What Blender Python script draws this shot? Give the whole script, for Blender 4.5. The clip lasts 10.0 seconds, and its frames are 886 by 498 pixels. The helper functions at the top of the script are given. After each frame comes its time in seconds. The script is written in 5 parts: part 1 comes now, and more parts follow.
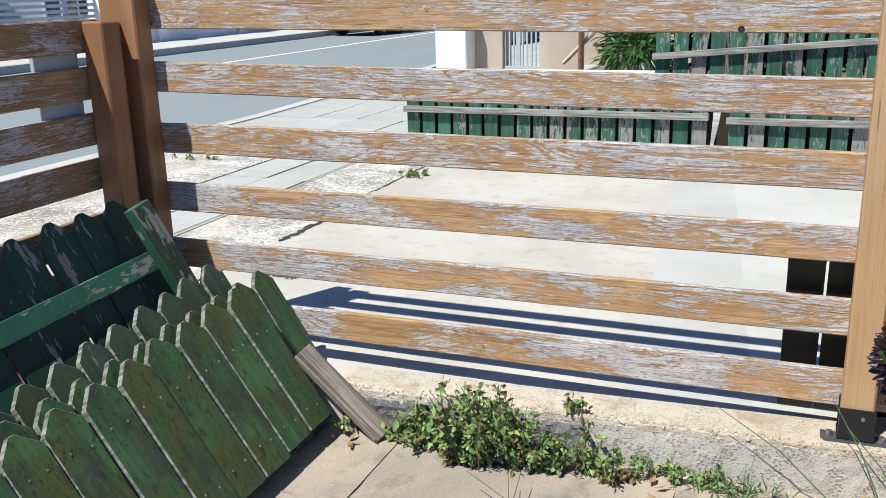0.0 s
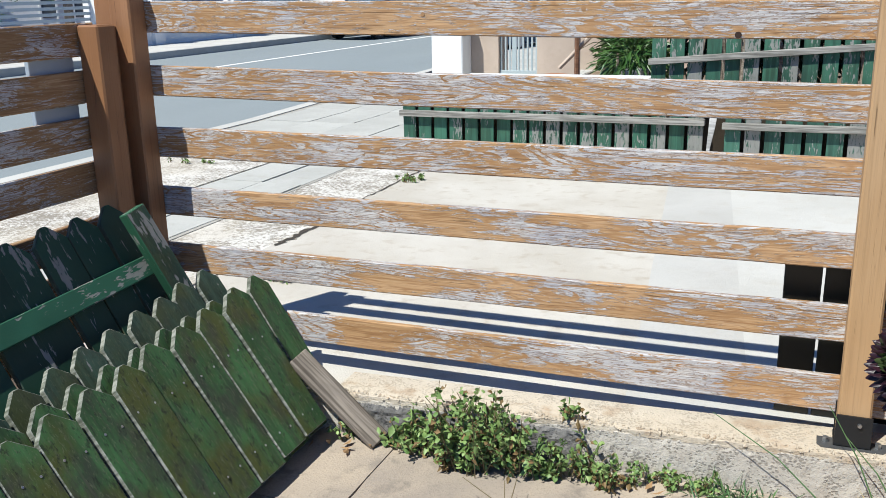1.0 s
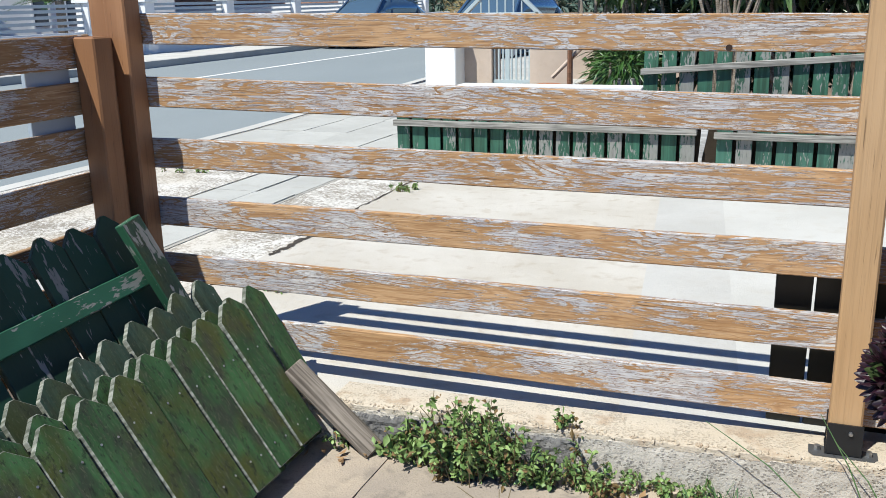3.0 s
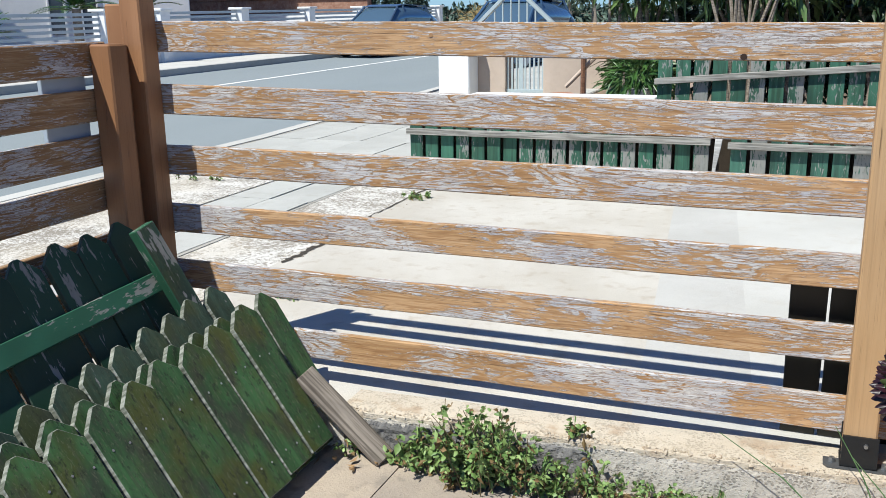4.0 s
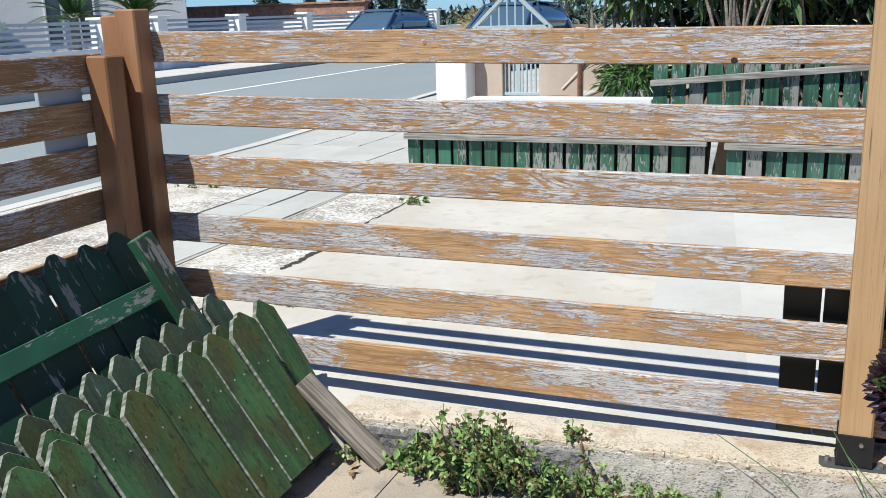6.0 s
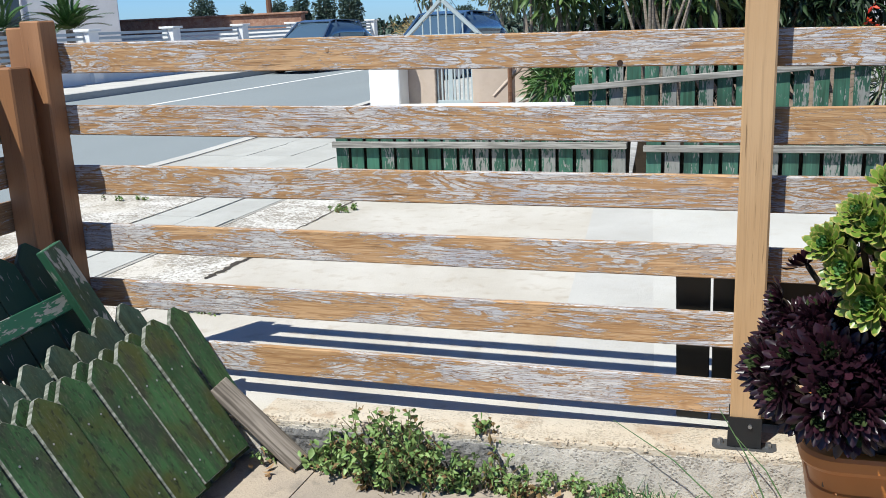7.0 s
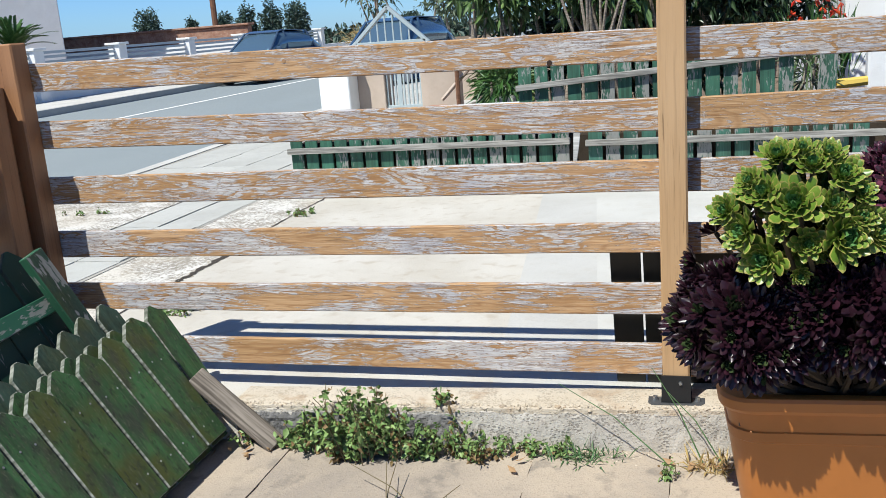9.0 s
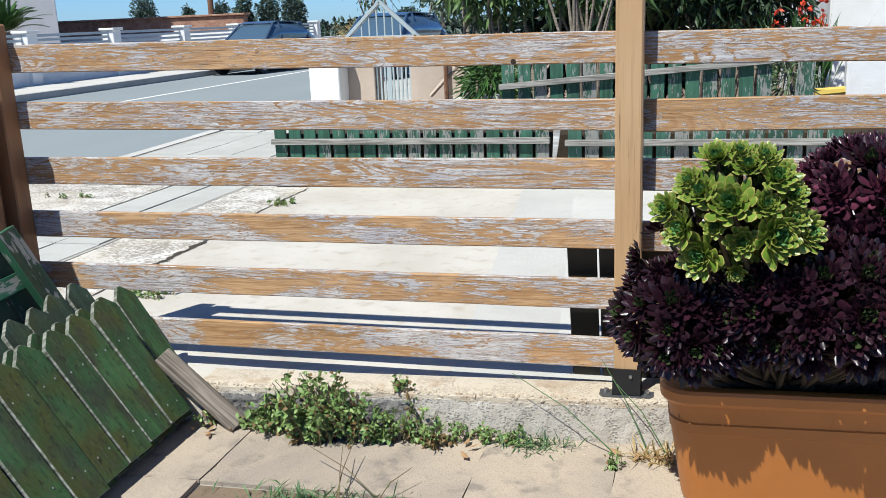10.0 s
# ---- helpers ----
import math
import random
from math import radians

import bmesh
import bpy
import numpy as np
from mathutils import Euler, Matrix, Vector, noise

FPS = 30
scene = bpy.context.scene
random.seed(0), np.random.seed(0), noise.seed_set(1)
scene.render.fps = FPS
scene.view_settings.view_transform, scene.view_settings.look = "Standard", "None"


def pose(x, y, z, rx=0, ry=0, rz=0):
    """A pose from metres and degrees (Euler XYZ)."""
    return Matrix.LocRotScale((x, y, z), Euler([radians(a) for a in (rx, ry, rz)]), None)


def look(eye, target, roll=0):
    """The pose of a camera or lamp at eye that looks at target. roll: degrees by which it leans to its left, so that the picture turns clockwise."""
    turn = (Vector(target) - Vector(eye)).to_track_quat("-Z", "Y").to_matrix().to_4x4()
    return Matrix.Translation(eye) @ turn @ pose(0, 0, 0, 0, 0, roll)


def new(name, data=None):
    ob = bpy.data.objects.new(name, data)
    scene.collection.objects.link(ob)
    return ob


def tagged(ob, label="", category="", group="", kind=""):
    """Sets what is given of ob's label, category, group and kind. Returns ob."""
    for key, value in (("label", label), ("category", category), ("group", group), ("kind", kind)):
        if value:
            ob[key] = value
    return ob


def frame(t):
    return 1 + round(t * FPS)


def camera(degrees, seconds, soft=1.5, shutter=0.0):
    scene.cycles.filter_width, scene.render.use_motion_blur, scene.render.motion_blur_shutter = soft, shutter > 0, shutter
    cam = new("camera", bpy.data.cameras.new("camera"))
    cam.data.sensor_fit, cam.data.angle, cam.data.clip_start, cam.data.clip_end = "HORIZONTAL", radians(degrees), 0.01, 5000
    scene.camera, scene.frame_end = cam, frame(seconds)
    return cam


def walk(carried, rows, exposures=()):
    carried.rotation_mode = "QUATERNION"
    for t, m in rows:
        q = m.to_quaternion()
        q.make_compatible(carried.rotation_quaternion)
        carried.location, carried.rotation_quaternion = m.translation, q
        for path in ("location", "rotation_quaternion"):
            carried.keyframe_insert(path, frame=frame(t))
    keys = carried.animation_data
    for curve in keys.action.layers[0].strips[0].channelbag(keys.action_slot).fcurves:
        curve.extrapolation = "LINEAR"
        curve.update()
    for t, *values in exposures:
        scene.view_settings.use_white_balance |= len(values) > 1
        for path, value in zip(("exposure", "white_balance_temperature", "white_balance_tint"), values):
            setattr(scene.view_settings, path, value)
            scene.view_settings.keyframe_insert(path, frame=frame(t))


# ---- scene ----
cam = camera(51.6, 10.0, 0.7)
PATH = [
    (0, (-0.148, -2.781, 1.362), (-0.873, -1.001, 0.808), -1.4),
    (0.5, (-0.158, -2.781, 1.365), (-0.873, -0.997, 0.812), -1.2),
    (1, (-0.153, -2.774, 1.364), (-0.87, -0.988, 0.818), -1.2),
    (1.5, (-0.152, -2.786, 1.369), (-0.861, -0.995, 0.831), -1.2),
    (2, (-0.146, -2.786, 1.371), (-0.847, -0.991, 0.835), -1.1),
    (3.5, (-0.151, -2.794, 1.377), (-0.861, -0.998, 0.858), -1.2),
    (4, (-0.151, -2.79, 1.372), (-0.882, -1.0, 0.863), -1.0),
    (4.5, (-0.144, -2.783, 1.365), (-0.894, -1.0, 0.858), -1.2),
    (5, (-0.147, -2.787, 1.373), (-0.898, -1.004, 0.865), -1.2),
    (6.3, (-0.111, -2.806, 1.385), (-0.826, -1.005, 0.89), -2.3),
    (6.5, (-0.087, -2.81, 1.377), (-0.772, -0.995, 0.891), -2.3),
    (7, (0.022, -2.837, 1.373), (-0.602, -1.0, 0.886), -2.4),
    (7.5, (0.119, -2.885, 1.372), (-0.495, -1.044, 0.888), -2.5),
    (8, (0.14, -2.959, 1.373), (-0.481, -1.119, 0.894), -2.6),
    (8.5, (0.073, -3.054, 1.377), (-0.515, -1.203, 0.901), -4.1),
    (9, (0.119, -3.119, 1.386), (-0.416, -1.253, 0.904), -4.4),
    (9.5, (0.218, -3.152, 1.376), (-0.306, -1.284, 0.891), -3.2),
    (10, (0.244, -3.181, 1.379), (-0.272, -1.312, 0.89), -2.4),
]
walk(cam, [(t, look(eye, target, roll)) for t, eye, target, roll in PATH], [(0, 0.3), (10, 0.3)])

# ---- light ----
SUN_DIR = Vector((0.29, 0.585, -1.0)).normalized()
sun = new("sun", bpy.data.lights.new("sun", "SUN"))
sun.data.energy, sun.data.angle, sun.data.color = 5.2, radians(0.53), (0.955, 0.965, 0.905)
sun.matrix_world = look(-SUN_DIR * 30, (0, 0, 0))
world = bpy.data.worlds.new("sky")
world.use_nodes = True
scene.world = world
sky = world.node_tree.nodes.new("ShaderNodeTexSky")
sky.sky_type, sky.sun_disc = "NISHITA", False
sky.sun_elevation, sky.sun_rotation = math.asin(-SUN_DIR.z), math.atan2(-SUN_DIR.x, -SUN_DIR.y)
sky.air_density, sky.dust_density, sky.ozone_density = 1.0, 0.2, 2.0
back = world.node_tree.nodes["Background"]
back.inputs["Strength"].default_value = 0.052
tint = world.node_tree.nodes.new("ShaderNodeMix")
tint.data_type, tint.blend_type = "RGBA", "MULTIPLY"
tint.inputs[0].default_value = 1.0
# hazy blue low down, deeper blue overhead
up = world.node_tree.nodes.new("ShaderNodeSeparateXYZ")
rise = world.node_tree.nodes.new("ShaderNodeTexCoord")
haze = world.node_tree.nodes.new("ShaderNodeMapRange")
haze.inputs["From Min"].default_value, haze.inputs["From Max"].default_value = 0.0, 0.35
shade = world.node_tree.nodes.new("ShaderNodeMix")
shade.data_type = "RGBA"
shade.inputs[6].default_value, shade.inputs[7].default_value = (0.80, 1.42, 2.55, 1.0), (0.62, 0.97, 1.48, 1.0)
world.node_tree.links.new(rise.outputs["Generated"], up.inputs[0])
world.node_tree.links.new(up.outputs["Z"], haze.inputs["Value"])
world.node_tree.links.new(haze.outputs["Result"], shade.inputs[0])
world.node_tree.links.new(shade.outputs[2], tint.inputs[7])
world.node_tree.links.new(sky.outputs["Color"], tint.inputs[6])
world.node_tree.links.new(tint.outputs[2], back.inputs["Color"])


# ---- materials ----
class Nodes:
    """A principled material with short calls for the usual nodes."""

    def __init__(self, name, rough=0.8, metal=0.0, spec=0.5):
        self.m = bpy.data.materials.new(name)
        self.m.use_nodes = True
        self.t = self.m.node_tree
        self.p = self.t.nodes["Principled BSDF"]
        self.p.inputs["Roughness"].default_value = rough
        self.p.inputs["Metallic"].default_value = metal
        self.p.inputs["Specular IOR Level"].default_value = spec
        self.co = self.t.nodes.new("ShaderNodeTexCoord").outputs["Object"]

    def link(self, a, b):
        self.t.links.new(a, b)

    def put(self, node, slot, value):
        if hasattr(value, "is_linked"):
            self.link(value, node.inputs[slot])
        else:
            node.inputs[slot].default_value = value

    def at(self, scale=(1, 1, 1), shift=True, rot=(0, 0, 0)):
        """Object coordinates, stretched, and shifted by chance from piece to piece."""
        n = self.t.nodes.new("ShaderNodeMapping")
        n.inputs["Scale"].default_value = scale
        n.inputs["Rotation"].default_value = rot
        self.link(self.co, n.inputs["Vector"])
        if shift:
            info = self.t.nodes.new("ShaderNodeObjectInfo").outputs["Random"]
            mul = self.math("MULTIPLY", info, 37.0)
            comb = self.t.nodes.new("ShaderNodeCombineXYZ")
            for k in range(3):
                self.link(mul, comb.inputs[k])
            self.link(comb.outputs[0], n.inputs["Location"])
        return n.outputs[0]

    def noise(self, vec, scale, detail=4.0, rough=0.55, warp=0.0):
        n = self.t.nodes.new("ShaderNodeTexNoise")
        self.link(vec, n.inputs["Vector"])
        n.inputs["Scale"].default_value, n.inputs["Detail"].default_value = scale, detail
        n.inputs["Roughness"].default_value, n.inputs["Distortion"].default_value = rough, warp
        return n.outputs["Fac"]

    def wave(self, vec, scale, warp, detail=2.0, axis="Z"):
        n = self.t.nodes.new("ShaderNodeTexWave")
        n.bands_direction = axis
        self.link(vec, n.inputs["Vector"])
        n.inputs["Scale"].default_value, n.inputs["Distortion"].default_value = scale, warp
        n.inputs["Detail"].default_value = detail
        return n.outputs["Fac"]

    def voronoi(self, vec, scale, feature="F1"):
        n = self.t.nodes.new("ShaderNodeTexVoronoi")
        n.feature = feature
        self.link(vec, n.inputs["Vector"])
        n.inputs["Scale"].default_value = scale
        return n.outputs["Distance"]

    def math(self, op, a, b=0.0, clamp=False):
        n = self.t.nodes.new("ShaderNodeMath")
        n.operation, n.use_clamp = op, clamp
        self.put(n, 0, a)
        self.put(n, 1, b)
        return n.outputs[0]

    def step(self, v, lo, hi):
        n = self.t.nodes.new("ShaderNodeMapRange")
        n.interpolation_type = "SMOOTHSTEP"
        self.link(v, n.inputs["Value"])
        n.inputs["From Min"].default_value, n.inputs["From Max"].default_value = lo, hi
        return n.outputs[0]

    def mix(self, fac, a, b, mode="MIX"):
        n = self.t.nodes.new("ShaderNodeMix")
        n.data_type, n.blend_type = "RGBA", mode
        self.put(n, 0, fac)
        for slot, v in ((6, a), (7, b)):
            self.put(n, slot, v if hasattr(v, "is_linked") else (*v, 1.0))
        return n.outputs[2]

    def random(self):
        return self.t.nodes.new("ShaderNodeObjectInfo").outputs["Random"]

    def island(self):
        return self.t.nodes.new("ShaderNodeNewGeometry").outputs["Random Per Island"]

    def finish(self, colour, height=None, strength=0.3, dist=0.01, rough=None):
        self.put(self.p, "Base Color", colour if hasattr(colour, "is_linked") else (*colour, 1.0))
        if height is not None:
            b = self.t.nodes.new("ShaderNodeBump")
            b.inputs["Strength"].default_value, b.inputs["Distance"].default_value = strength, dist
            self.link(height, b.inputs["Height"])
            self.link(b.outputs[0], self.p.inputs["Normal"])
        if rough is not None:
            self.link(rough, self.p.inputs["Roughness"])
        return self.m


def fence_wood(name, flake=0.5, dark=0.0, axis=0, patchy=0.62):
    """Tan stained timber whose old pale blue-grey paint flakes along the grain. axis: the length. dark: tan lowered
    for boards in shade.
    """
    n = Nodes(name, 0.72, spec=0.25)
    s = [9.0, 9.0, 9.0]
    s[axis] = 1.0
    lengthwise = n.at(tuple(s))
    fine = [60.0, 60.0, 60.0]
    fine[axis] = 2.2
    grain = n.noise(n.at(tuple(fine)), 1.0, 3.0, 0.6, 0.4)
    ring = n.noise(lengthwise, 1.3, 3.0, 0.5, 0.7)
    rings = n.math("FRACT", n.math("MULTIPLY", ring, 15.0))
    line = n.math("MULTIPLY", n.step(rings, 0.0, 0.25), n.math("SUBTRACT", 1.0, n.step(rings, 0.75, 1.0)))
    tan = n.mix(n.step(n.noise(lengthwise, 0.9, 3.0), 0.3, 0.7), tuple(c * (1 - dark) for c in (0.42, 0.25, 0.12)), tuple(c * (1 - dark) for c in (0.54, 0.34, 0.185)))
    tan = n.mix(n.math("MULTIPLY", n.math("SUBTRACT", 1.0, line), 0.50), tan, (0.24, 0.11, 0.04))
    tan = n.mix(n.math("MULTIPLY", n.step(grain, 0.47, 0.70), 0.5), tan, (0.23, 0.115, 0.05))
    hair = [240.0, 240.0, 240.0]
    hair[axis] = 5.0
    hairs = n.noise(n.at(tuple(hair)), 1.0, 3.0, 0.7, 0.5)
    tan = n.mix(n.math("MULTIPLY", n.step(hairs, 0.52, 0.66), 0.40), tan, (0.20, 0.10, 0.045))
    tan = n.mix(n.math("MULTIPLY", n.math("SUBTRACT", 1.0, n.step(hairs, 0.34, 0.46)), 0.40), tan, (0.60, 0.42, 0.26))
    colour, height = tan, n.math("ADD", n.math("MULTIPLY", grain, 0.5), n.math("MULTIPLY", hairs, 0.4))
    if flake > 0:
        wide = [9.0, 9.0, 9.0]
        wide[axis] = 3.0
        where = n.noise(n.at(tuple(wide)), 1.0, 3.0, 0.55)
        chip = [185.0, 185.0, 185.0]
        chip[axis] = 19.0
        chips = n.noise(n.at(tuple(chip)), 1.0, 5.0, 0.72, 1.0)
        mask = n.math("ADD", chips, n.math("MULTIPLY", n.math("SUBTRACT", where, 0.5), patchy))
        mask = n.math("ADD", mask, n.math("MULTIPLY", n.math("SUBTRACT", line, 0.62), 0.20))
        thr = 0.535 - 0.20 * (flake - 0.5)
        paint = n.step(mask, thr - 0.004, thr + 0.004)
        grey = n.mix(n.step(n.noise(n.at((6, 6, 6)), 1.0, 3.0), 0.35, 0.65), (0.53, 0.52, 0.515), (0.41, 0.415, 0.45))
        # dark line beside each flake paints in its thin shadow
        edge = n.math("MULTIPLY", n.step(mask, thr - 0.055, thr - 0.006), n.math("SUBTRACT", 1.0, paint))
        colour = n.mix(n.math("MULTIPLY", edge, 0.6), colour, (0.12, 0.058, 0.026))
        thin = n.math("SUBTRACT", 1.0, n.math("MULTIPLY", n.step(hairs, 0.50, 0.62), 0.55))
        paint = n.math("MULTIPLY", paint, thin)
        colour = n.mix(n.math("MULTIPLY", paint, 0.95), colour, grey)
        white = n.step(n.noise(n.at(tuple(chip)), 0.45, 3.0), 0.50, 0.62)
        colour = n.mix(n.math("MULTIPLY", n.math("MULTIPLY", white, paint), 0.55), colour, (0.66, 0.64, 0.62))
        rim = n.math("MULTIPLY", paint, n.math("SUBTRACT", 1.0, n.step(mask, thr + 0.012, thr + 0.03)))
        colour = n.mix(n.math("MULTIPLY", rim, 0.6), colour, (0.72, 0.71, 0.69))
        craze = [110.0, 110.0, 110.0]
        craze[axis] = 12.0
        net = n.noise(n.at(tuple(craze)), 1.0, 4.0, 0.65, 0.9)
        gap = n.math("SUBTRACT", 1.0, n.step(n.math("ABSOLUTE", n.math("SUBTRACT", net, 0.5)), 0.010, 0.028))
        colour = n.mix(n.math("MULTIPLY", n.math("MULTIPLY", gap, paint), 0.85), colour, (0.18, 0.11, 0.065))
        height = n.math("ADD", height, n.math("MULTIPLY", paint, 0.9))
    split = [190.0, 190.0, 190.0]
    split[axis] = 3.5
    cracks = n.step(n.noise(n.at(tuple(split)), 1.0, 3.0, 0.6, 0.6), 0.63, 0.69)
    colour = n.mix(n.math("MULTIPLY", cracks, 0.6), colour, (0.10, 0.055, 0.03))
    height = n.math("SUBTRACT", height, n.math("MULTIPLY", cracks, 0.8))
    return n.finish(colour, height, 0.55, 0.004)


def green_wood(name, wear=0.3, moss=0.0, axis=2, base=(0.022, 0.085, 0.045), spread=0.22):
    """Dark green painted pickets, worn to grey along the grain, with mossy or dirty stains."""
    n = Nodes(name, 0.62, spec=0.35)
    s = [70.0, 70.0, 70.0]
    s[axis] = 17.0
    grain = n.noise(n.at(tuple(s)), 1.0, 4.0, 0.6, 0.3)
    w = [9.0, 9.0, 9.0]
    w[axis] = 3.0
    where = n.noise(n.at(tuple(w)), 1.0, 3.0)
    tone = n.noise(n.at((3, 3, 3)), 1.0, 2.0)
    colour = n.mix(n.step(tone, 0.35, 0.65), base, tuple(c * 1.55 for c in base))
    colour = n.mix(n.math("MULTIPLY", n.random(), 0.5), colour, tuple(c * 0.55 for c in base))
    if moss:
        run = n.noise(n.at((34, 34, 1.6)), 1.0, 4.0, 0.6, 0.2)
        colour = n.mix(n.math("MULTIPLY", n.step(run, 0.46, 0.66), 0.55), colour, tuple(c * 0.38 for c in base))
        colour = n.mix(n.math("MULTIPLY", n.math("SUBTRACT", 1.0, n.step(run, 0.32, 0.46)), 0.5), colour, tuple(c * 1.9 for c in base))
        m = n.step(n.noise(n.at((5, 5, 5)), 1.0, 4.0), 0.42, 0.66)
        colour = n.mix(n.math("MULTIPLY", m, moss), colour, (0.062, 0.070, 0.014))
        m = n.step(n.noise(n.at((7, 7, 4)), 1.2, 5.0, 0.65), 0.48, 0.66)
        colour = n.mix(n.math("MULTIPLY", m, moss * 0.8), colour, (0.036, 0.036, 0.028))
        m = n.step(n.noise(n.at((120, 120, 9)), 1.0, 4.0, 0.65), 0.52, 0.66)
        colour = n.mix(n.math("MULTIPLY", m, moss * 0.4), colour, (0.085, 0.09, 0.06))
        m = n.step(n.noise(n.at((55, 55, 30)), 1.0, 5.0, 0.7), 0.54, 0.64)
        colour = n.mix(n.math("MULTIPLY", m, moss * 0.75), colour, (0.012, 0.016, 0.010))
        m = n.step(n.noise(n.at((150, 150, 60)), 1.0, 4.0, 0.7), 0.54, 0.66)
        colour = n.mix(n.math("MULTIPLY", m, moss * 0.55), colour, (0.13, 0.145, 0.085))
    mask = n.math("ADD", grain, n.math("MULTIPLY", n.math("SUBTRACT", where, 0.5), 1.1))
    mask = n.math("ADD", mask, n.math("MULTIPLY", n.math("SUBTRACT", n.random(), 0.5), spread))
    bare = n.step(mask, 0.78 - wear * 0.5, 0.83 - wear * 0.5)
    grey = n.mix(grain, (0.16, 0.15, 0.135), (0.34, 0.33, 0.31))
    colour = n.mix(n.math("MULTIPLY", bare, 0.85), colour, grey)
    height = n.math("ADD", n.math("MULTIPLY", grain, 0.7), n.math("MULTIPLY", bare, -0.5))
    return n.finish(colour, height, 0.5, 0.003)


def bare_wood(name, a, b):
    n = Nodes(name, 0.85, spec=0.2)
    grain = n.noise(n.at((2.5, 70, 70)), 1.0, 5.0, 0.6, 0.4)
    blot = n.noise(n.at((4, 14, 14)), 1.0, 3.0)
    colour = n.mix(n.step(grain, 0.35, 0.66), a, b)
    colour = n.mix(n.math("MULTIPLY", n.step(blot, 0.5, 0.7), 0.45), colour, tuple(c * 0.5 for c in a))
    return n.finish(colour, grain, 0.6, 0.004)


def concrete(name, a, b, stain=(0.2, 0.17, 0.13), grit=0.3, amount=0.3, scale=1.0, pits=0.0):
    n = Nodes(name, 0.9, spec=0.2)
    v = n.at((scale, scale, scale))
    large = n.noise(v, 1.3, 5.0, 0.6, 0.3)
    mid = n.noise(v, 9.0, 4.0, 0.6)
    small = n.noise(v, 130.0, 3.0, 0.7)
    colour = n.mix(n.step(large, 0.32, 0.68), a, b)
    colour = n.mix(n.math("MULTIPLY", n.step(mid, 0.52, 0.72), amount), colour, stain)
    colour = n.mix(n.math("MULTIPLY", n.step(small, 0.5, 0.72), grit), colour, tuple(c * 0.55 for c in a))
    height = n.math("ADD", small, n.math("MULTIPLY", mid, 1.5))
    if pits:
        cell = n.voronoi(n.at((1, 1, 1.3)), 95.0)
        size = n.math("MULTIPLY", n.step(n.noise(v, 16.0, 3.0, 0.6), 0.34, 0.62), 0.50)
        holes = n.step(n.math("SUBTRACT", size, cell), -0.04, 0.06)
        colour = n.mix(n.math("MULTIPLY", holes, pits), colour, tuple(c * 0.42 for c in a))
        height = n.math("SUBTRACT", n.math("ADD", height, n.math("MULTIPLY", n.noise(v, 45.0, 4.0, 0.7), 0.4)), n.math("MULTIPLY", holes, 2.0))
    return n.finish(colour, height, 0.55 if pits > 0.4 else 0.5, 0.007 if pits > 0.4 else 0.006)


def pebbly(name):
    """Worn exposed concrete: pale mortar with darker grit showing in patches."""
    n = Nodes(name, 0.92, spec=0.2)
    v = n.at()
    patch = n.noise(v, 3.2, 4.0, 0.6, 0.4)
    grit = n.noise(v, 48.0, 5.0, 0.75)
    mask = n.math("ADD", grit, n.math("MULTIPLY", n.math("SUBTRACT", patch, 0.5), 0.5))
    colour = n.mix(n.step(mask, 0.45, 0.58), (0.68, 0.65, 0.60), (0.29, 0.255, 0.21))
    colour = n.mix(n.math("MULTIPLY", n.step(n.noise(v, 1.1, 3.0), 0.45, 0.6), 0.4), colour, (0.55, 0.48, 0.38))
    return n.finish(colour, n.math("MULTIPLY", grit, -1.0), 0.8, 0.012)


def asphalt(name):
    n = Nodes(name, 0.85, spec=0.3)
    v = n.at()
    large = n.noise(n.at((0.5, 0.12, 1)), 1.0, 4.0)
    small = n.noise(v, 90.0, 3.0, 0.7)
    colour = n.mix(large, (0.215, 0.245, 0.252), (0.275, 0.305, 0.310))
    colour = n.mix(n.math("MULTIPLY", n.step(small, 0.45, 0.7), 0.4), colour, (0.14, 0.15, 0.16))
    return n.finish(colour, small, 0.5, 0.004)


def paint(name, colour, rough=0.5, grain=25.0, amount=0.12, metal=0.0, spec=0.5):
    n = Nodes(name, rough, metal, spec)
    v = n.at()
    a = n.noise(v, 2.2, 4.0)
    b = n.noise(v, grain, 4.0)
    c = n.mix(n.math("MULTIPLY", n.step(a, 0.4, 0.7), amount), colour, tuple(k * 0.6 for k in colour))
    c = n.mix(n.math("MULTIPLY", n.step(b, 0.5, 0.7), amount), c, tuple(k * 0.75 for k in colour))
    return n.finish(c, b, 0.15, 0.003)


def leaf(name, a, b, rough=0.45, trans=0.0, tip=None):
    """Foliage: a colour for each leaf, a slight sheen, a paler or darker tip."""
    n = Nodes(name, rough, spec=0.4)
    c = n.mix(n.island(), a, b)
    c = n.mix(n.math("MULTIPLY", n.step(n.noise(n.at((1, 1, 1)), 30.0, 2.0), 0.45, 0.7), 0.35), c, tuple(k * 0.6 for k in a))
    if trans:
        n.p.inputs["Subsurface Weight"].default_value = trans
        n.p.inputs["Subsurface Radius"].default_value = (0.01, 0.012, 0.004)
        n.p.inputs["Subsurface Scale"].default_value = 0.02
    return n.finish(c)


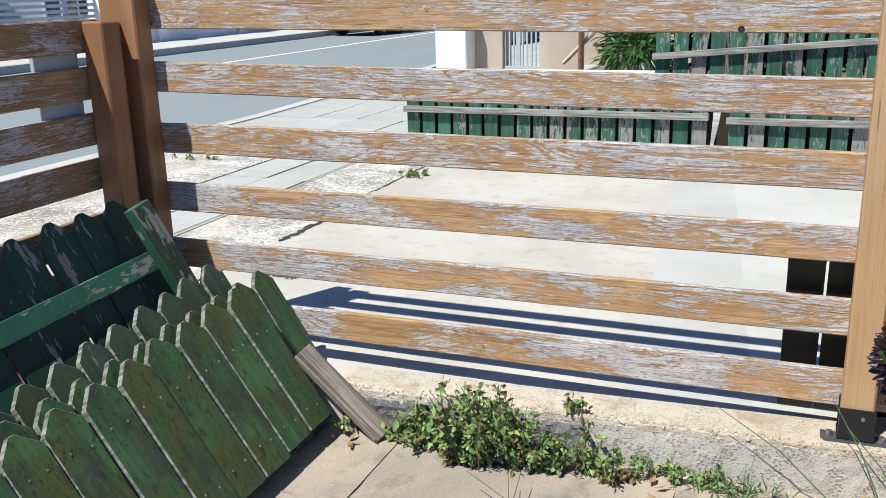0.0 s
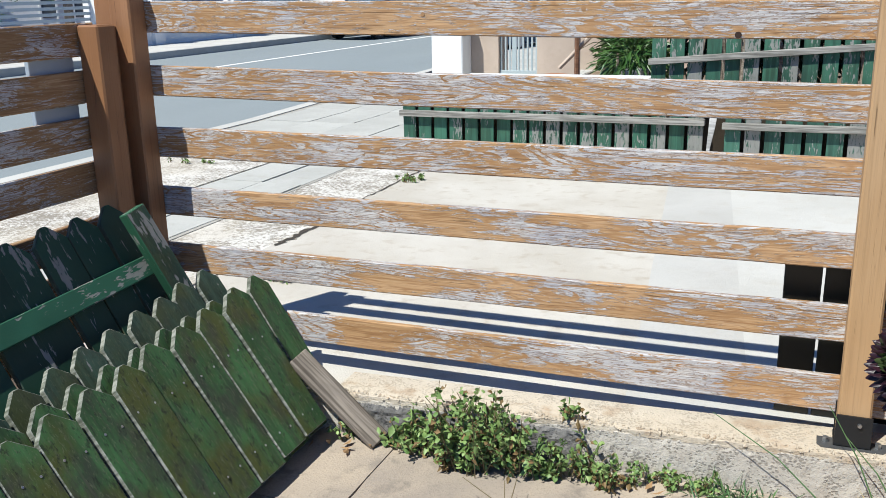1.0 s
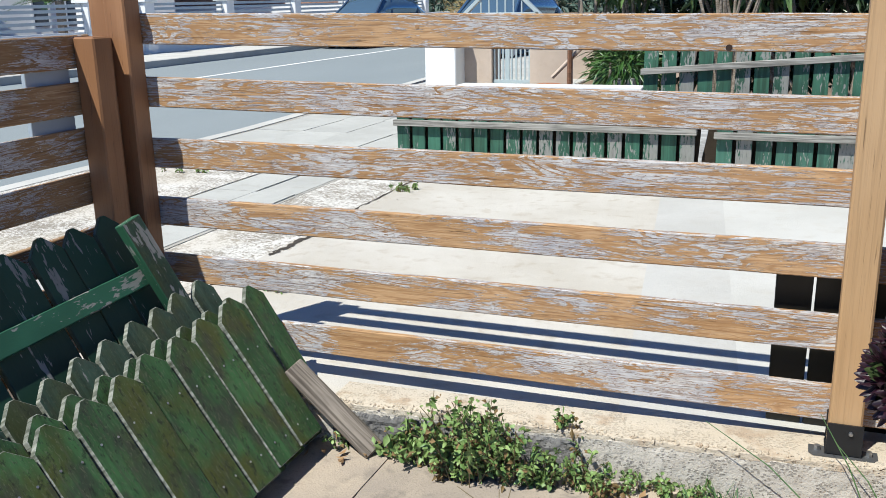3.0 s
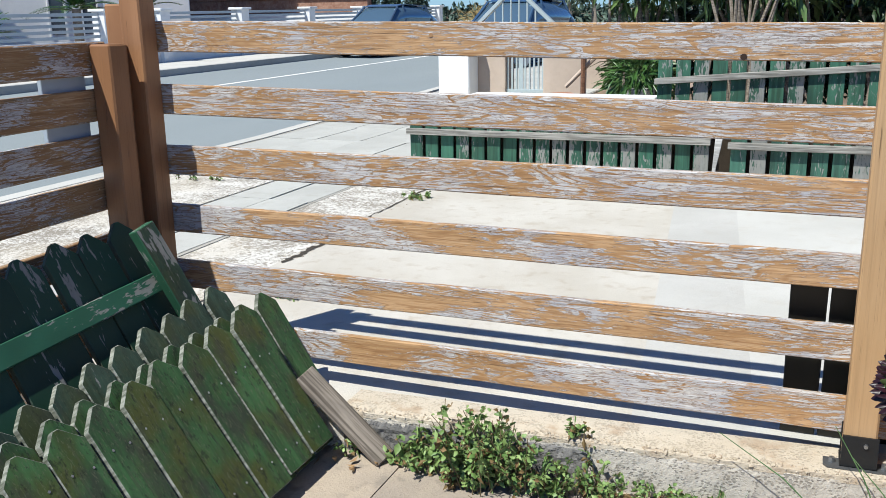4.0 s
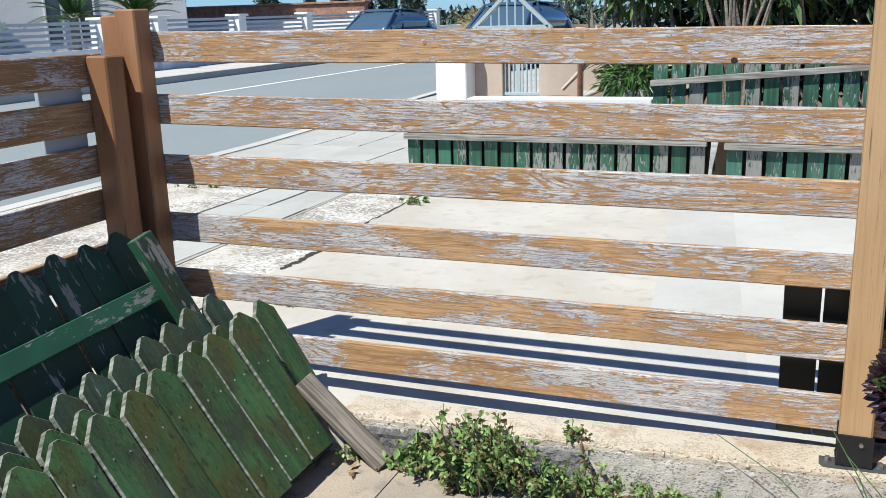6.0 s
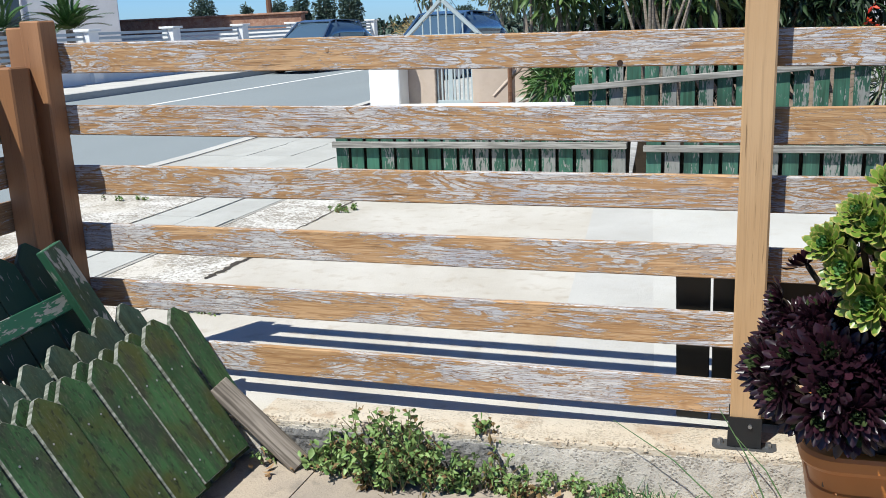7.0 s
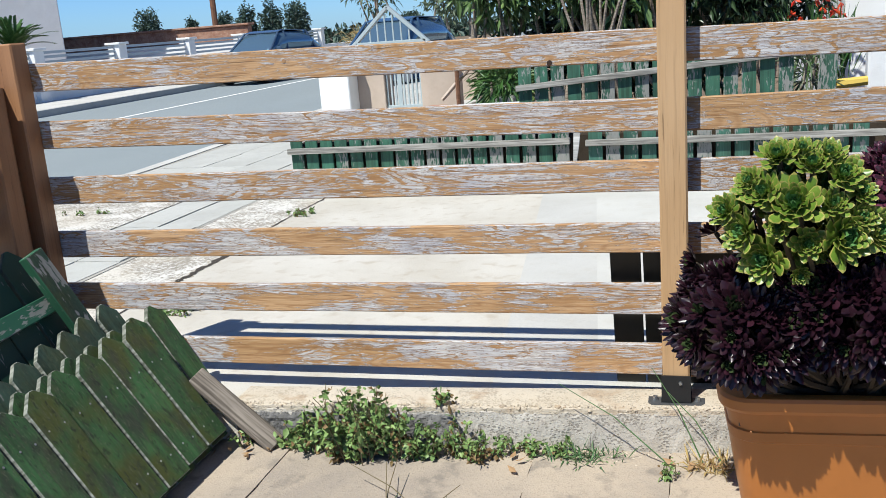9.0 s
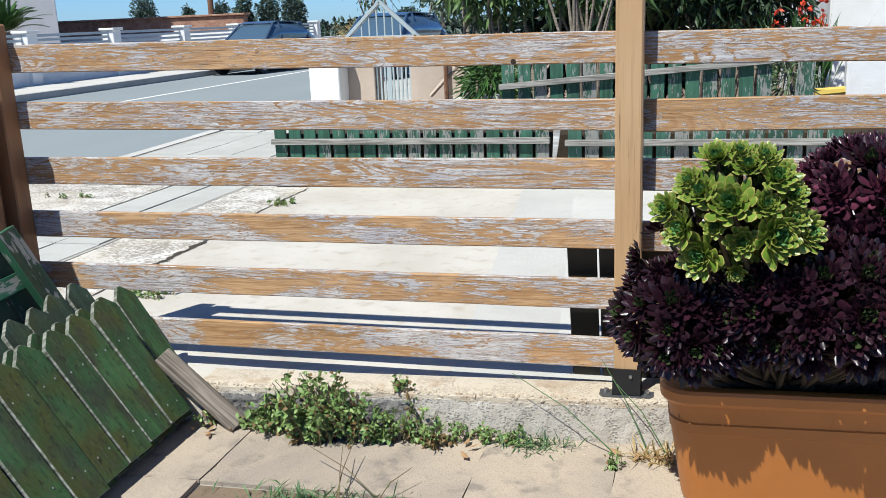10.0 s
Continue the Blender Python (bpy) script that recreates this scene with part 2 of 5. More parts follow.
def stained(name, a, b):
    """Smooth red-brown or tan stain on planed timber, fine upright grain, a few hair cracks."""
    n = Nodes(name, 0.62, spec=0.3)
    tone = n.noise(n.at((5, 5, 1.2)), 1.0, 3.0)
    grain = n.noise(n.at((120, 120, 2.5)), 1.0, 4.0, 0.65, 0.4)
    colour = n.mix(n.step(tone, 0.3, 0.7), a, b)
    colour = n.mix(n.math("MULTIPLY", n.step(grain, 0.5, 0.7), 0.35), colour, tuple(c * 0.62 for c in a))
    crack_ = n.step(n.noise(n.at((260, 260, 5)), 1.0, 3.0, 0.6, 0.5), 0.66, 0.71)
    colour = n.mix(n.math("MULTIPLY", crack_, 0.7), colour, tuple(c * 0.3 for c in a))
    return n.finish(colour, n.math("SUBTRACT", grain, crack_), 0.4, 0.003)


M = {
    "board": fence_wood("flaking_board", 0.55),
    "board_top": fence_wood("sunned_board", 0.36),
    "board_low": fence_wood("worn_board", 0.44, patchy=1.35),
    # tan lowered by a third, to deepen the side fence's shade
    "board_less": fence_wood("shade_darkened_board", 0.05, 0.33, axis=1, patchy=1.1),
    "post": stained("stained_post", (0.44, 0.27, 0.135), (0.53, 0.345, 0.19)),
    # red-brown stain, taken darker still for shade at the left corner
    "post_brown": stained("brown_stained_shade_post", (0.24, 0.112, 0.050), (0.33, 0.165, 0.080)),
    "knot": paint("knot_hole", (0.03, 0.014, 0.008), 0.9),
    "knot_ring": paint("knot_ring", (0.33, 0.18, 0.08), 0.7),
    "metal": paint("black_steel", (0.022, 0.023, 0.025), 0.42, 60, 0.2, 0.4),
    "flange": paint("worn_steel", (0.13, 0.135, 0.14), 0.5, 40, 0.35, 0.6),
    "bolt": paint("zinc", (0.45, 0.46, 0.47), 0.35, 80, 0.3, 0.9),
    "picket": green_wood("mossy_picket", -0.30, 0.95, base=(0.034, 0.094, 0.032)),
    "picket_mid": green_wood("grey_green_picket", -0.15, 0.6, base=(0.030, 0.058, 0.040)),
    # dark green, deepened to carry the shade behind the stack
    "picket_back": green_wood("shade_darkened_picket", 0.14, 0.0, base=(0.012, 0.050, 0.030), spread=0.30),
    "picket_end": bare_wood("cut_end", (0.10, 0.11, 0.085), (0.30, 0.31, 0.27)),
    "picket_worn": green_wood("bleached_picket", 0.50, 0.1, base=(0.035, 0.10, 0.072), spread=0.34),
    "picket_far": green_wood("worn_picket", 0.42, 0.1, base=(0.028, 0.095, 0.062), spread=0.36),
    # weathered grey-green, kept dim as the board's less lit side
    "loose_face": green_wood("weathered_shade_board", 0.38, 0.5, base=(0.028, 0.062, 0.042)),
    "rail_upright": green_wood("green_board", 0.26, 0.0, 2, base=(0.022, 0.095, 0.05)),
    "rail_green": green_wood("green_rail", 0.17, 0.0, 1, base=(0.022, 0.105, 0.06)),
    "rail_grey": bare_wood("grey_rail", (0.15, 0.142, 0.125), (0.38, 0.365, 0.33)),
    "bleached": bare_wood("bleached_wood", (0.34, 0.33, 0.31), (0.58, 0.57, 0.55)),
    "grey_plank": bare_wood("grey_plank", (0.095, 0.078, 0.063), (0.28, 0.24, 0.20)),
    "drive": concrete("driveway_concrete", (0.48, 0.44, 0.38), (0.565, 0.53, 0.475), (0.40, 0.34, 0.27), 0.3, 0.6),
    "drive_white": concrete("pale_concrete", (0.49, 0.475, 0.44), (0.55, 0.535, 0.50), (0.46, 0.42, 0.36), 0.25, 0.32),
    "drive_grey": concrete("greyer_concrete", (0.45, 0.435, 0.405), (0.51, 0.495, 0.465), (0.43, 0.39, 0.34), 0.2, 0.28),
    "rough": pebbly("rough_concrete"),
    "slab": concrete("grey_paving", (0.42, 0.415, 0.385), (0.49, 0.485, 0.45), (0.38, 0.355, 0.31), 0.3, 0.4),
    "joint": concrete("paving_joint", (0.33, 0.31, 0.27), (0.42, 0.40, 0.36), (0.22, 0.19, 0.15), 0.4, 0.4),
    "curb": concrete("pitted_curb", (0.46, 0.42, 0.365), (0.57, 0.525, 0.46), (0.35, 0.30, 0.245), 0.4, 0.5, 1.0, 0.6),
    "curb_top": concrete("curb_mortar", (0.48, 0.405, 0.31), (0.57, 0.50, 0.405), (0.36, 0.25, 0.16), 0.35, 0.65, 1.0, 0.3),
    "dark_stone": concrete("dark_mortar", (0.15, 0.145, 0.14), (0.23, 0.22, 0.21), (0.10, 0.095, 0.09), 0.4, 0.4, 1.0, 0.5),
    "patio": concrete("patio_tile", (0.30, 0.255, 0.215), (0.45, 0.37, 0.285), (0.20, 0.175, 0.15), 0.4, 0.75),
    "soil": concrete("dry_soil", (0.14, 0.10, 0.07), (0.22, 0.165, 0.115), (0.08, 0.06, 0.04), 0.5, 0.5),
    # near-black: shade seen through the picket gaps, also dark aeonium stems
    "bed": concrete("shade_and_stem_dark", (0.035, 0.026, 0.018), (0.06, 0.045, 0.03), (0.02, 0.015, 0.01), 0.4, 0.5),
    "crack": paint("crack_shadow", (0.05, 0.04, 0.03), 0.95),
    "asphalt": asphalt("asphalt"),
    "white_line": concrete("road_paint", (0.70, 0.69, 0.66), (0.76, 0.75, 0.72), (0.5, 0.48, 0.45), 0.2, 0.3),
    "kerb": concrete("kerb_stone", (0.36, 0.35, 0.33), (0.42, 0.41, 0.39), (0.3, 0.28, 0.25), 0.3, 0.3),
    "white": concrete("white_render", (0.74, 0.74, 0.73), (0.80, 0.80, 0.79), (0.62, 0.60, 0.57), 0.06, 0.15),
    "beige": concrete("beige_render", (0.46, 0.37, 0.30), (0.53, 0.43, 0.35), (0.40, 0.30, 0.24), 0.15, 0.25),
    "gate": paint("grey_gate_paint", (0.38, 0.44, 0.45), 0.45),
    "rail_metal": paint("grey_railing", (0.40, 0.45, 0.48), 0.45),
    "red": concrete("brown_stone_wall", (0.24, 0.12, 0.08), (0.38, 0.22, 0.155), (0.55, 0.46, 0.38), 0.4, 0.6, 3.0),
    "pot": paint("terracotta_plastic", (0.44, 0.155, 0.034), 0.42, 9, 0.25),
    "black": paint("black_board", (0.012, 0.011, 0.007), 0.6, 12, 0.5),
    "spacer": paint("grey_spacer", (0.30, 0.35, 0.40), 0.6),
    "dry": leaf("dry_leaf", (0.26, 0.13, 0.055), (0.38, 0.25, 0.13), 0.7),
    "weed": leaf("weed_leaf", (0.095, 0.18, 0.045), (0.25, 0.35, 0.12), 0.5),
    "weed_brown": leaf("weed_withered", (0.13, 0.085, 0.03), (0.22, 0.14, 0.06), 0.7),
    "grass": leaf("grass_blade", (0.05, 0.13, 0.05), (0.14, 0.23, 0.09), 0.5),
    "stem": leaf("plant_stem", (0.12, 0.10, 0.05), (0.20, 0.15, 0.08), 0.8),
    "oleander": leaf("oleander_leaf", (0.04, 0.085, 0.024), (0.15, 0.23, 0.075), 0.35),
    # near-black green: the shade inside the shrubs is put into the leaf colour
    "dark_bush": leaf("shade_dark_leaf", (0.014, 0.03, 0.014), (0.03, 0.06, 0.022), 0.4),
    "palm": leaf("palm_leaf", (0.03, 0.09, 0.02), (0.07, 0.15, 0.035), 0.4),
    "conifer": leaf("conifer_leaf", (0.035, 0.065, 0.05), (0.075, 0.12, 0.085), 0.6),
    "olive": leaf("olive_leaf", (0.08, 0.11, 0.06), (0.15, 0.19, 0.11), 0.5),
    "straw": leaf("straw", (0.34, 0.24, 0.09), (0.46, 0.34, 0.15), 0.8),
    "bark": bare_wood("bark", (0.17, 0.135, 0.10), (0.34, 0.29, 0.235)),
    "flower": leaf("red_petal", (0.6, 0.03, 0.015), (0.75, 0.09, 0.02), 0.5),
    "aeo_green": leaf("green_rosette", (0.085, 0.16, 0.018), (0.20, 0.28, 0.045), 0.36),
    "aeo_heart": leaf("rosette_heart", (0.07, 0.19, 0.055), (0.12, 0.26, 0.085), 0.36),
    "aeo_tip": leaf("rosette_tip", (0.26, 0.24, 0.05), (0.36, 0.33, 0.10), 0.4),
    # redder leaves, brightened so that they look sunlit among the dark ones
    "aeo_wine": leaf("lit_wine_rosette", (0.038, 0.010, 0.019), (0.155, 0.038, 0.068), 0.30),
    "aeo_purple": leaf("purple_rosette", (0.010, 0.0038, 0.007), (0.038, 0.011, 0.019), 0.33),
    "aeo_stem": leaf("aeonium_stem", (0.07, 0.055, 0.03), (0.12, 0.095, 0.05), 0.8),
    "aeo_dark": leaf("purple_heart", (0.03, 0.05, 0.02), (0.05, 0.07, 0.025), 0.35),
    "car_grey": paint("grey_car_paint", (0.075, 0.12, 0.19), 0.2, 5, 0.03, 0.3),
    "car_blue": paint("blue_car_paint", (0.06, 0.12, 0.21), 0.2, 5, 0.03, 0.3),
    "tyre": paint("tyre_rubber", (0.02, 0.02, 0.02), 0.85),
    "rim": paint("alloy_rim", (0.4, 0.4, 0.42), 0.35, 20, 0.1, 0.8),
    # bluish base stands in for the sky mirrored in the car windows
    "car_glass": paint("sky_tinted_glass", (0.13, 0.22, 0.30), 0.05, 5, 0.0, 0.55, 1.0),
    "lamp": paint("headlight", (0.55, 0.57, 0.6), 0.1, 5, 0.0),
    "yellow": paint("yellow_plastic", (0.6, 0.42, 0.08), 0.6),
    "window": paint("dark_window", (0.05, 0.06, 0.075), 0.08, 5, 0.0, 0.0, 0.8),
    "pole": bare_wood("brown_pole", (0.16, 0.08, 0.05), (0.25, 0.13, 0.08)),
}


# ---- building helpers ----
def finish_mesh(name, bm, material, smooth=False):
    me = bpy.data.meshes.new(name)
    bm.normal_update()
    if smooth:
        for f in bm.faces:
            f.smooth = True
    bm.to_mesh(me)
    bm.free()
    if isinstance(material, (list, tuple)):
        for m in material:
            me.materials.append(m)
    else:
        me.materials.append(material)
    return me


def part(name, bm, material, parent=None, label="", at=None, smooth=False):
    """One mesh object, under a thing or a part."""
    me = bm if isinstance(bm, bpy.types.Mesh) else finish_mesh(name, bm, material, smooth)
    ob = new(name, me)
    if at is not None:
        ob.matrix_basis = at
    if parent is not None:
        ob.parent = parent
    if label:
        tagged(ob, label)
    return ob


def thing(name, label, category, at=None, group="", kind=""):
    ob = new(name)
    if at is not None:
        ob.matrix_basis = at
    return tagged(ob, label, category, group, kind)


def structure(name, bm, material, label="", category="", at=None):
    ob = part(name, bm, material, at=at)
    return tagged(ob, label, category, kind="structure")


def box(x0, x1, y0, y1, z0, z1, bevel=0.0, bm=None):
    own = bm is None
    b = bmesh.new()
    bmesh.ops.create_cube(b, size=1.0, matrix=Matrix.LocRotScale(((x0 + x1) / 2, (y0 + y1) / 2, (z0 + z1) / 2), None, (x1 - x0, y1 - y0, z1 - z0)))
    if bevel:
        bmesh.ops.bevel(b, geom=b.edges[:], offset=bevel, segments=1, affect="EDGES", clamp_overlap=True)
    if own:
        return b
    join(bm, b)
    return bm


def join(bm, other, m=None):
    if m is not None:
        other.transform(m)
    me = bpy.data.meshes.new("tmp")
    other.to_mesh(me)
    other.free()
    bm.from_mesh(me)
    bpy.data.meshes.remove(me)
    return bm


def prism(outline, y0, y1, bevel=0.0):
    """An outline in x and z, pushed from y0 to y1."""
    bm = bmesh.new()
    a = [bm.verts.new((x, y0, z)) for x, z in outline]
    b = [bm.verts.new((x, y1, z)) for x, z in outline]
    bm.faces.new(a)
    bm.faces.new(b[::-1])
    k = len(a)
    for i in range(k):
        bm.faces.new((a[i], b[i], b[(i + 1) % k], a[(i + 1) % k]))
    bmesh.ops.recalc_face_normals(bm, faces=bm.faces[:])
    if bevel:
        bmesh.ops.bevel(bm, geom=bm.edges[:], offset=bevel, segments=1, affect="EDGES", clamp_overlap=True)
    return bm


def tube(points, r0, r1=None, sides=6, bm=None):
    """A tapered round rod through points."""
    bm = bm or bmesh.new()
    r1 = r0 if r1 is None else r1
    pts = [Vector(p) for p in points]
    rings = []
    for i, p in enumerate(pts):
        d = (pts[min(i + 1, len(pts) - 1)] - pts[max(i - 1, 0)]).normalized()
        s = d.cross(Vector((0.31, 0.52, 0.79))).normalized()
        u = d.cross(s)
        r = r0 + (r1 - r0) * i / max(1, len(pts) - 1)
        rings.append([bm.verts.new(p + (s * math.cos(a) + u * math.sin(a)) * r) for a in (2 * math.pi * k / sides for k in range(sides))])
    for a, b in zip(rings, rings[1:]):
        for k in range(sides):
            bm.faces.new((a[k], a[(k + 1) % sides], b[(k + 1) % sides], b[k]))
    bm.faces.new(rings[0][::-1])
    bm.faces.new(rings[-1])
    return bm


def sheet(outline, z0, z1):
    """A flat slab with an outline in x and y."""
    bm = bmesh.new()
    a = [bm.verts.new((x, y, z0)) for x, y in outline]
    b = [bm.verts.new((x, y, z1)) for x, y in outline]
    bm.faces.new(a[::-1])
    bm.faces.new(b)
    k = len(a)
    for i in range(k):
        bm.faces.new((a[i], a[(i + 1) % k], b[(i + 1) % k], b[i]))
    bmesh.ops.recalc_face_normals(bm, faces=bm.faces[:])
    return bm


def blades(name, rows, material):
    """Many small leaves at once. rows: base, direction, side, length, width, droop."""
    verts, faces = [], []
    for base, d, s, length, width, droop in rows:
        base, d, s = Vector(base), Vector(d).normalized(), Vector(s)
        s = (s - d * s.dot(d)).normalized()
        k = len(verts)
        mid = base + d * length * 0.5 + Vector((0, 0, -droop * length * 0.25))
        end = base + d * length + Vector((0, 0, -droop * length))
        fold = d.cross(s) * width * 0.18
        verts += [base, mid + s * width / 2 + fold, mid - s * width / 2 + fold, end, mid]
        faces += [(k, k + 1, k + 4), (k, k + 4, k + 2), (k + 1, k + 3, k + 4), (k + 4, k + 3, k + 2)]
    me = bpy.data.meshes.new(name)
    me.from_pydata([tuple(v) for v in verts], [], faces)
    me.materials.append(material)
    me.update()
    return me


def broad_leaves(name, rows, material, seed):
    """Broad pointed leaves, folded along the midrib, with a toothed wavy edge. rows as for blades()."""
    r = random.Random(seed)
    verts, faces = [], []
    for base, d, s, length, width, droop in rows:
        base, d, s = Vector(base), Vector(d).normalized(), Vector(s)
        s = (s - d * s.dot(d)).normalized()
        up = d.cross(s)
        k = len(verts)
        verts.append(base)
        for f, w in ((0.22, 0.72), (0.42, 1.0), (0.64, 0.80), (0.84, 0.42)):
            mid = base + d * length * f + Vector((0, 0, -droop * length * f * f))
            for e in (-1, 0, 1):
                v = mid + s * width * 0.5 * w * e * r.uniform(0.82, 1.15)
                verts.append(v + up * width * (0.16 * abs(e) + r.uniform(-0.05, 0.05)) + d * length * r.uniform(-0.03, 0.03))
        verts.append(base + d * length + Vector((0, 0, -droop * length)))
        faces += [(k, k + 2, k + 1), (k, k + 3, k + 2)]
        for q in range(3):
            a = k + 1 + q * 3
            faces += [(a, a + 1, a + 4, a + 3), (a + 1, a + 2, a + 5, a + 4)]
        faces += [(k + 10, k + 11, k + 13), (k + 11, k + 12, k + 13)]
    me = bpy.data.meshes.new(name)
    me.from_pydata([tuple(v) for v in verts], [], faces)
    me.materials.append(material)
    for p in me.polygons:
        p.use_smooth = True
    me.update()
    return me


def scatter_dir(rng, up=0.0):
    v = Vector((rng.gauss(0, 1), rng.gauss(0, 1), rng.gauss(0, 1) + up))
    return v.normalized()


# ---- ground, drive, pavement, road ----
structure("ground", sheet([(-400, -60), (400, -60), (400, 600), (-400, 600)], -1.2, -0.34), M["soil"], "dry bare earth that reaches the horizon", "ground")

DRIVE_Z = 0.0


def slab_piece(name, outline, z1, mat, label, category, z0=-0.3):
    return structure(name, sheet(outline, z0, z1), mat, label, category)


slab_piece("driveway", [(-2.86, -0.13), (-0.63, -0.13), (-1.12, 4.6), (-2.96, 4.6)], DRIVE_Z, M["drive"], "sunlit beige concrete driveway, worn and stained", "driveway")
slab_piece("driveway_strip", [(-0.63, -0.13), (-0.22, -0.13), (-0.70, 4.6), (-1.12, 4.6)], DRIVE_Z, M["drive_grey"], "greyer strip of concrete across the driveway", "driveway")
slab_piece("driveway_pale", [(-0.22, -0.13), (6.0, -0.13), (6.0, 4.6), (-0.70, 4.6)], DRIVE_Z, M["drive_white"], "bleached pale concrete driveway", "driveway")
slab_piece("driveway_edge", [(-3.5, -4.0), (-2.9, -4.0), (-2.88, 4.6), (-3.56, 4.6)], -0.012, M["rough"], "rough broken concrete edge beside the driveway", "pavement")
slab_piece("pavement_bed", [(-5.86, -12), (-3.5, -12), (-3.56, 4.6), (-3.56, 60), (-6.3, 60)], -0.011, M["joint"], "grey joints between the paving slabs", "pavement")
slab_piece("pavement_rough", [(-5.80, -8), (-4.30, -8), (-4.32, 4.5), (-5.86, 4.5)], -0.003, M["rough"], "rough worn concrete edge of the pavement", "pavement")
slab_piece("yard", [(-3.56, 4.6), (8, 4.6), (8, 30), (-3.56, 30)], -0.03, M["soil"], "dry earth of the front garden", "ground")
slab_piece("road", [(-14.6, -40), (-6.02, -40), (-6.02, 6), (-6.6, 14), (-7.4, 60), (-9, 240), (-30, 240), (-14.6, 60)], -0.10, M["asphalt"], "pale grey sunlit asphalt road", "road")
slab_piece("road_kerb", [(-6.02, -40), (-5.86, -40), (-5.86, 6), (-6.44, 14), (-7.24, 60), (-7.4, 60), (-6.6, 14), (-6.02, 6)], 0.0, M["drive_white"], "pale stone kerb along the road", "kerb")
slab_piece("edge_line", [(-6.22, -40), (-6.07, -40), (-6.07, 6), (-6.65, 14), (-7.45, 60), (-7.62, 60), (-6.81, 14), (-6.22, 6)], -0.096, M["white_line"], "worn white edge line on the road", "road marking", -0.2)
slab_piece("centre_line", [(-11.66, 0), (-11.52, 0), (-11.75, 60), (-11.9, 60)], -0.096, M["white_line"], "thin white centre line on the road", "road marking", -0.2)
slab_piece("far_kerb", [(-14.75, -40), (-14.55, -40), (-14.55, 60), (-14.75, 60)], 0.06, M["kerb"], "grey stone kerb of the far pavement", "kerb")
slab_piece("far_pavement", [(-17.0, -40), (-14.75, -40), (-14.75, 60), (-17.0, 60)], 0.05, M["drive_white"], "bright concrete pavement across the road", "pavement")

PATIO = lambda x: -0.115 + 0.022 * x
tilt = Matrix.Translation((0, 0, -0.115)) @ Euler((0, -math.atan(0.022), 0)).to_matrix().to_4x4()
patio = structure("patio", sheet([(-3.4, -7.0), (4.0, -7.0), (4.0, -0.08), (-3.4, -0.08)], -0.4, -0.018), M["joint"], "dirty joints of the tiled patio", "patio", at=tilt)

structure("patio_bed", sheet([(-1.37, -1.115), (-0.45, -1.115), (-0.45, -0.63), (-1.37, -0.63)], -0.3, -0.012), M["soil"], "dry earth of the open bed in the patio", "bed", at=tilt)

rng = random.Random(5)


def uneven_slab(x0, x1, y0, y1, z, h, seed):
    """A slab with a slightly broken outline."""
    r = random.Random(seed)
    pts = []
    for (ax, ay), (bx, by) in zip([(x0, y0), (x1, y0), (x1, y1), (x0, y1)], [(x1, y0), (x1, y1), (x0, y1), (x0, y0)]):
        for k in range(5):
            f = k / 5
            pts.append((ax + (bx - ax) * f + r.uniform(-0.004, 0.004), ay + (by - ay) * f + r.uniform(-0.004, 0.004)))
    return sheet(pts, z - h, z)


# patio tiles, 0.5 m, under the fence and the camera
def patio_tiles():
    xs = [-3.4, -2.42, -1.92, -1.38, -0.44, 0.026, 0.51, 1.01, 2.0, 3.0, 4.0]
    ys = [-7.0, -4.5, -3.0, -2.0, -1.5, -1.12, -0.62, -0.10]
    for i in range(len(xs) - 1):
        for j in range(len(ys) - 1):
            if -1.45 < (xs[i] + xs[i + 1]) / 2 < -0.9 and ys[j] >= -1.13 and ys[j + 1] < -0.5:
                continue
            part("tile", uneven_slab(xs[i] + 0.0025, xs[i + 1] - 0.0025, ys[j] + 0.0025, ys[j + 1] - 0.0025, rng.uniform(-0.003, 0.003), 0.03, i * 10 + j), M["patio"], patio)


# low concrete curb that carries the fence
def curb_mesh(y0, y1, depth, top0, top1, wob, crumble, seed, x0=-2.9, x1=3.2):
    """A cast edge: a rough upright face, a crumbling lip and a flat top."""
    bm = bmesh.new()
    n, rows = 560, []
    for i in range(n + 1):
        x = x0 + (x1 - x0) * i / n
        top = top0 + (top1 - top0) * (x + 1.5) / 1.5
        rough = lambda z: (noise.noise((x * 45, z * 60, seed)) * 0.3 + noise.noise((x * 14, z * 22, seed + 3)) * 0.3) * wob
        lip = max(0.0, noise.noise((x * 9, seed, 5))) * crumble + abs(noise.noise((x * 41, seed, 9))) * crumble * 0.9 + abs(noise.noise((x * 90, seed, 2))) * crumble * 0.5
        face = [(x, y0 + rough(top - depth * f), top - depth * f) for f in (1.0, 0.6, 0.46, 0.34, 0.24, 0.15, 0.08)]
        dip = abs(noise.noise((x * 33, seed, 4))) * 0.004
        face += [(x, y0 + lip * 0.8 + rough(top), top - depth * 0.02 - dip), (x, y0 + lip + 0.006, top - 0.001 - dip * 0.4), (x, y0 + lip + 0.03, top), (x, y1, top), (x, y1, top - depth)]
        rows.append([bm.verts.new(p) for p in face])
    for a, b in zip(rows, rows[1:]):
        k = len(a)
        for q in range(k):
            bm.faces.new((a[q], a[(q + 1) % k], b[(q + 1) % k], b[q]))
    bmesh.ops.recalc_face_normals(bm, faces=bm.faces[:])
    return bm


structure("curb", curb_mesh(-0.150, 0.03, 0.30, -0.006, 0.036, 0.010, 0.006, 2.0), M["curb"], "low pitted grey concrete curb under the fence", "curb")
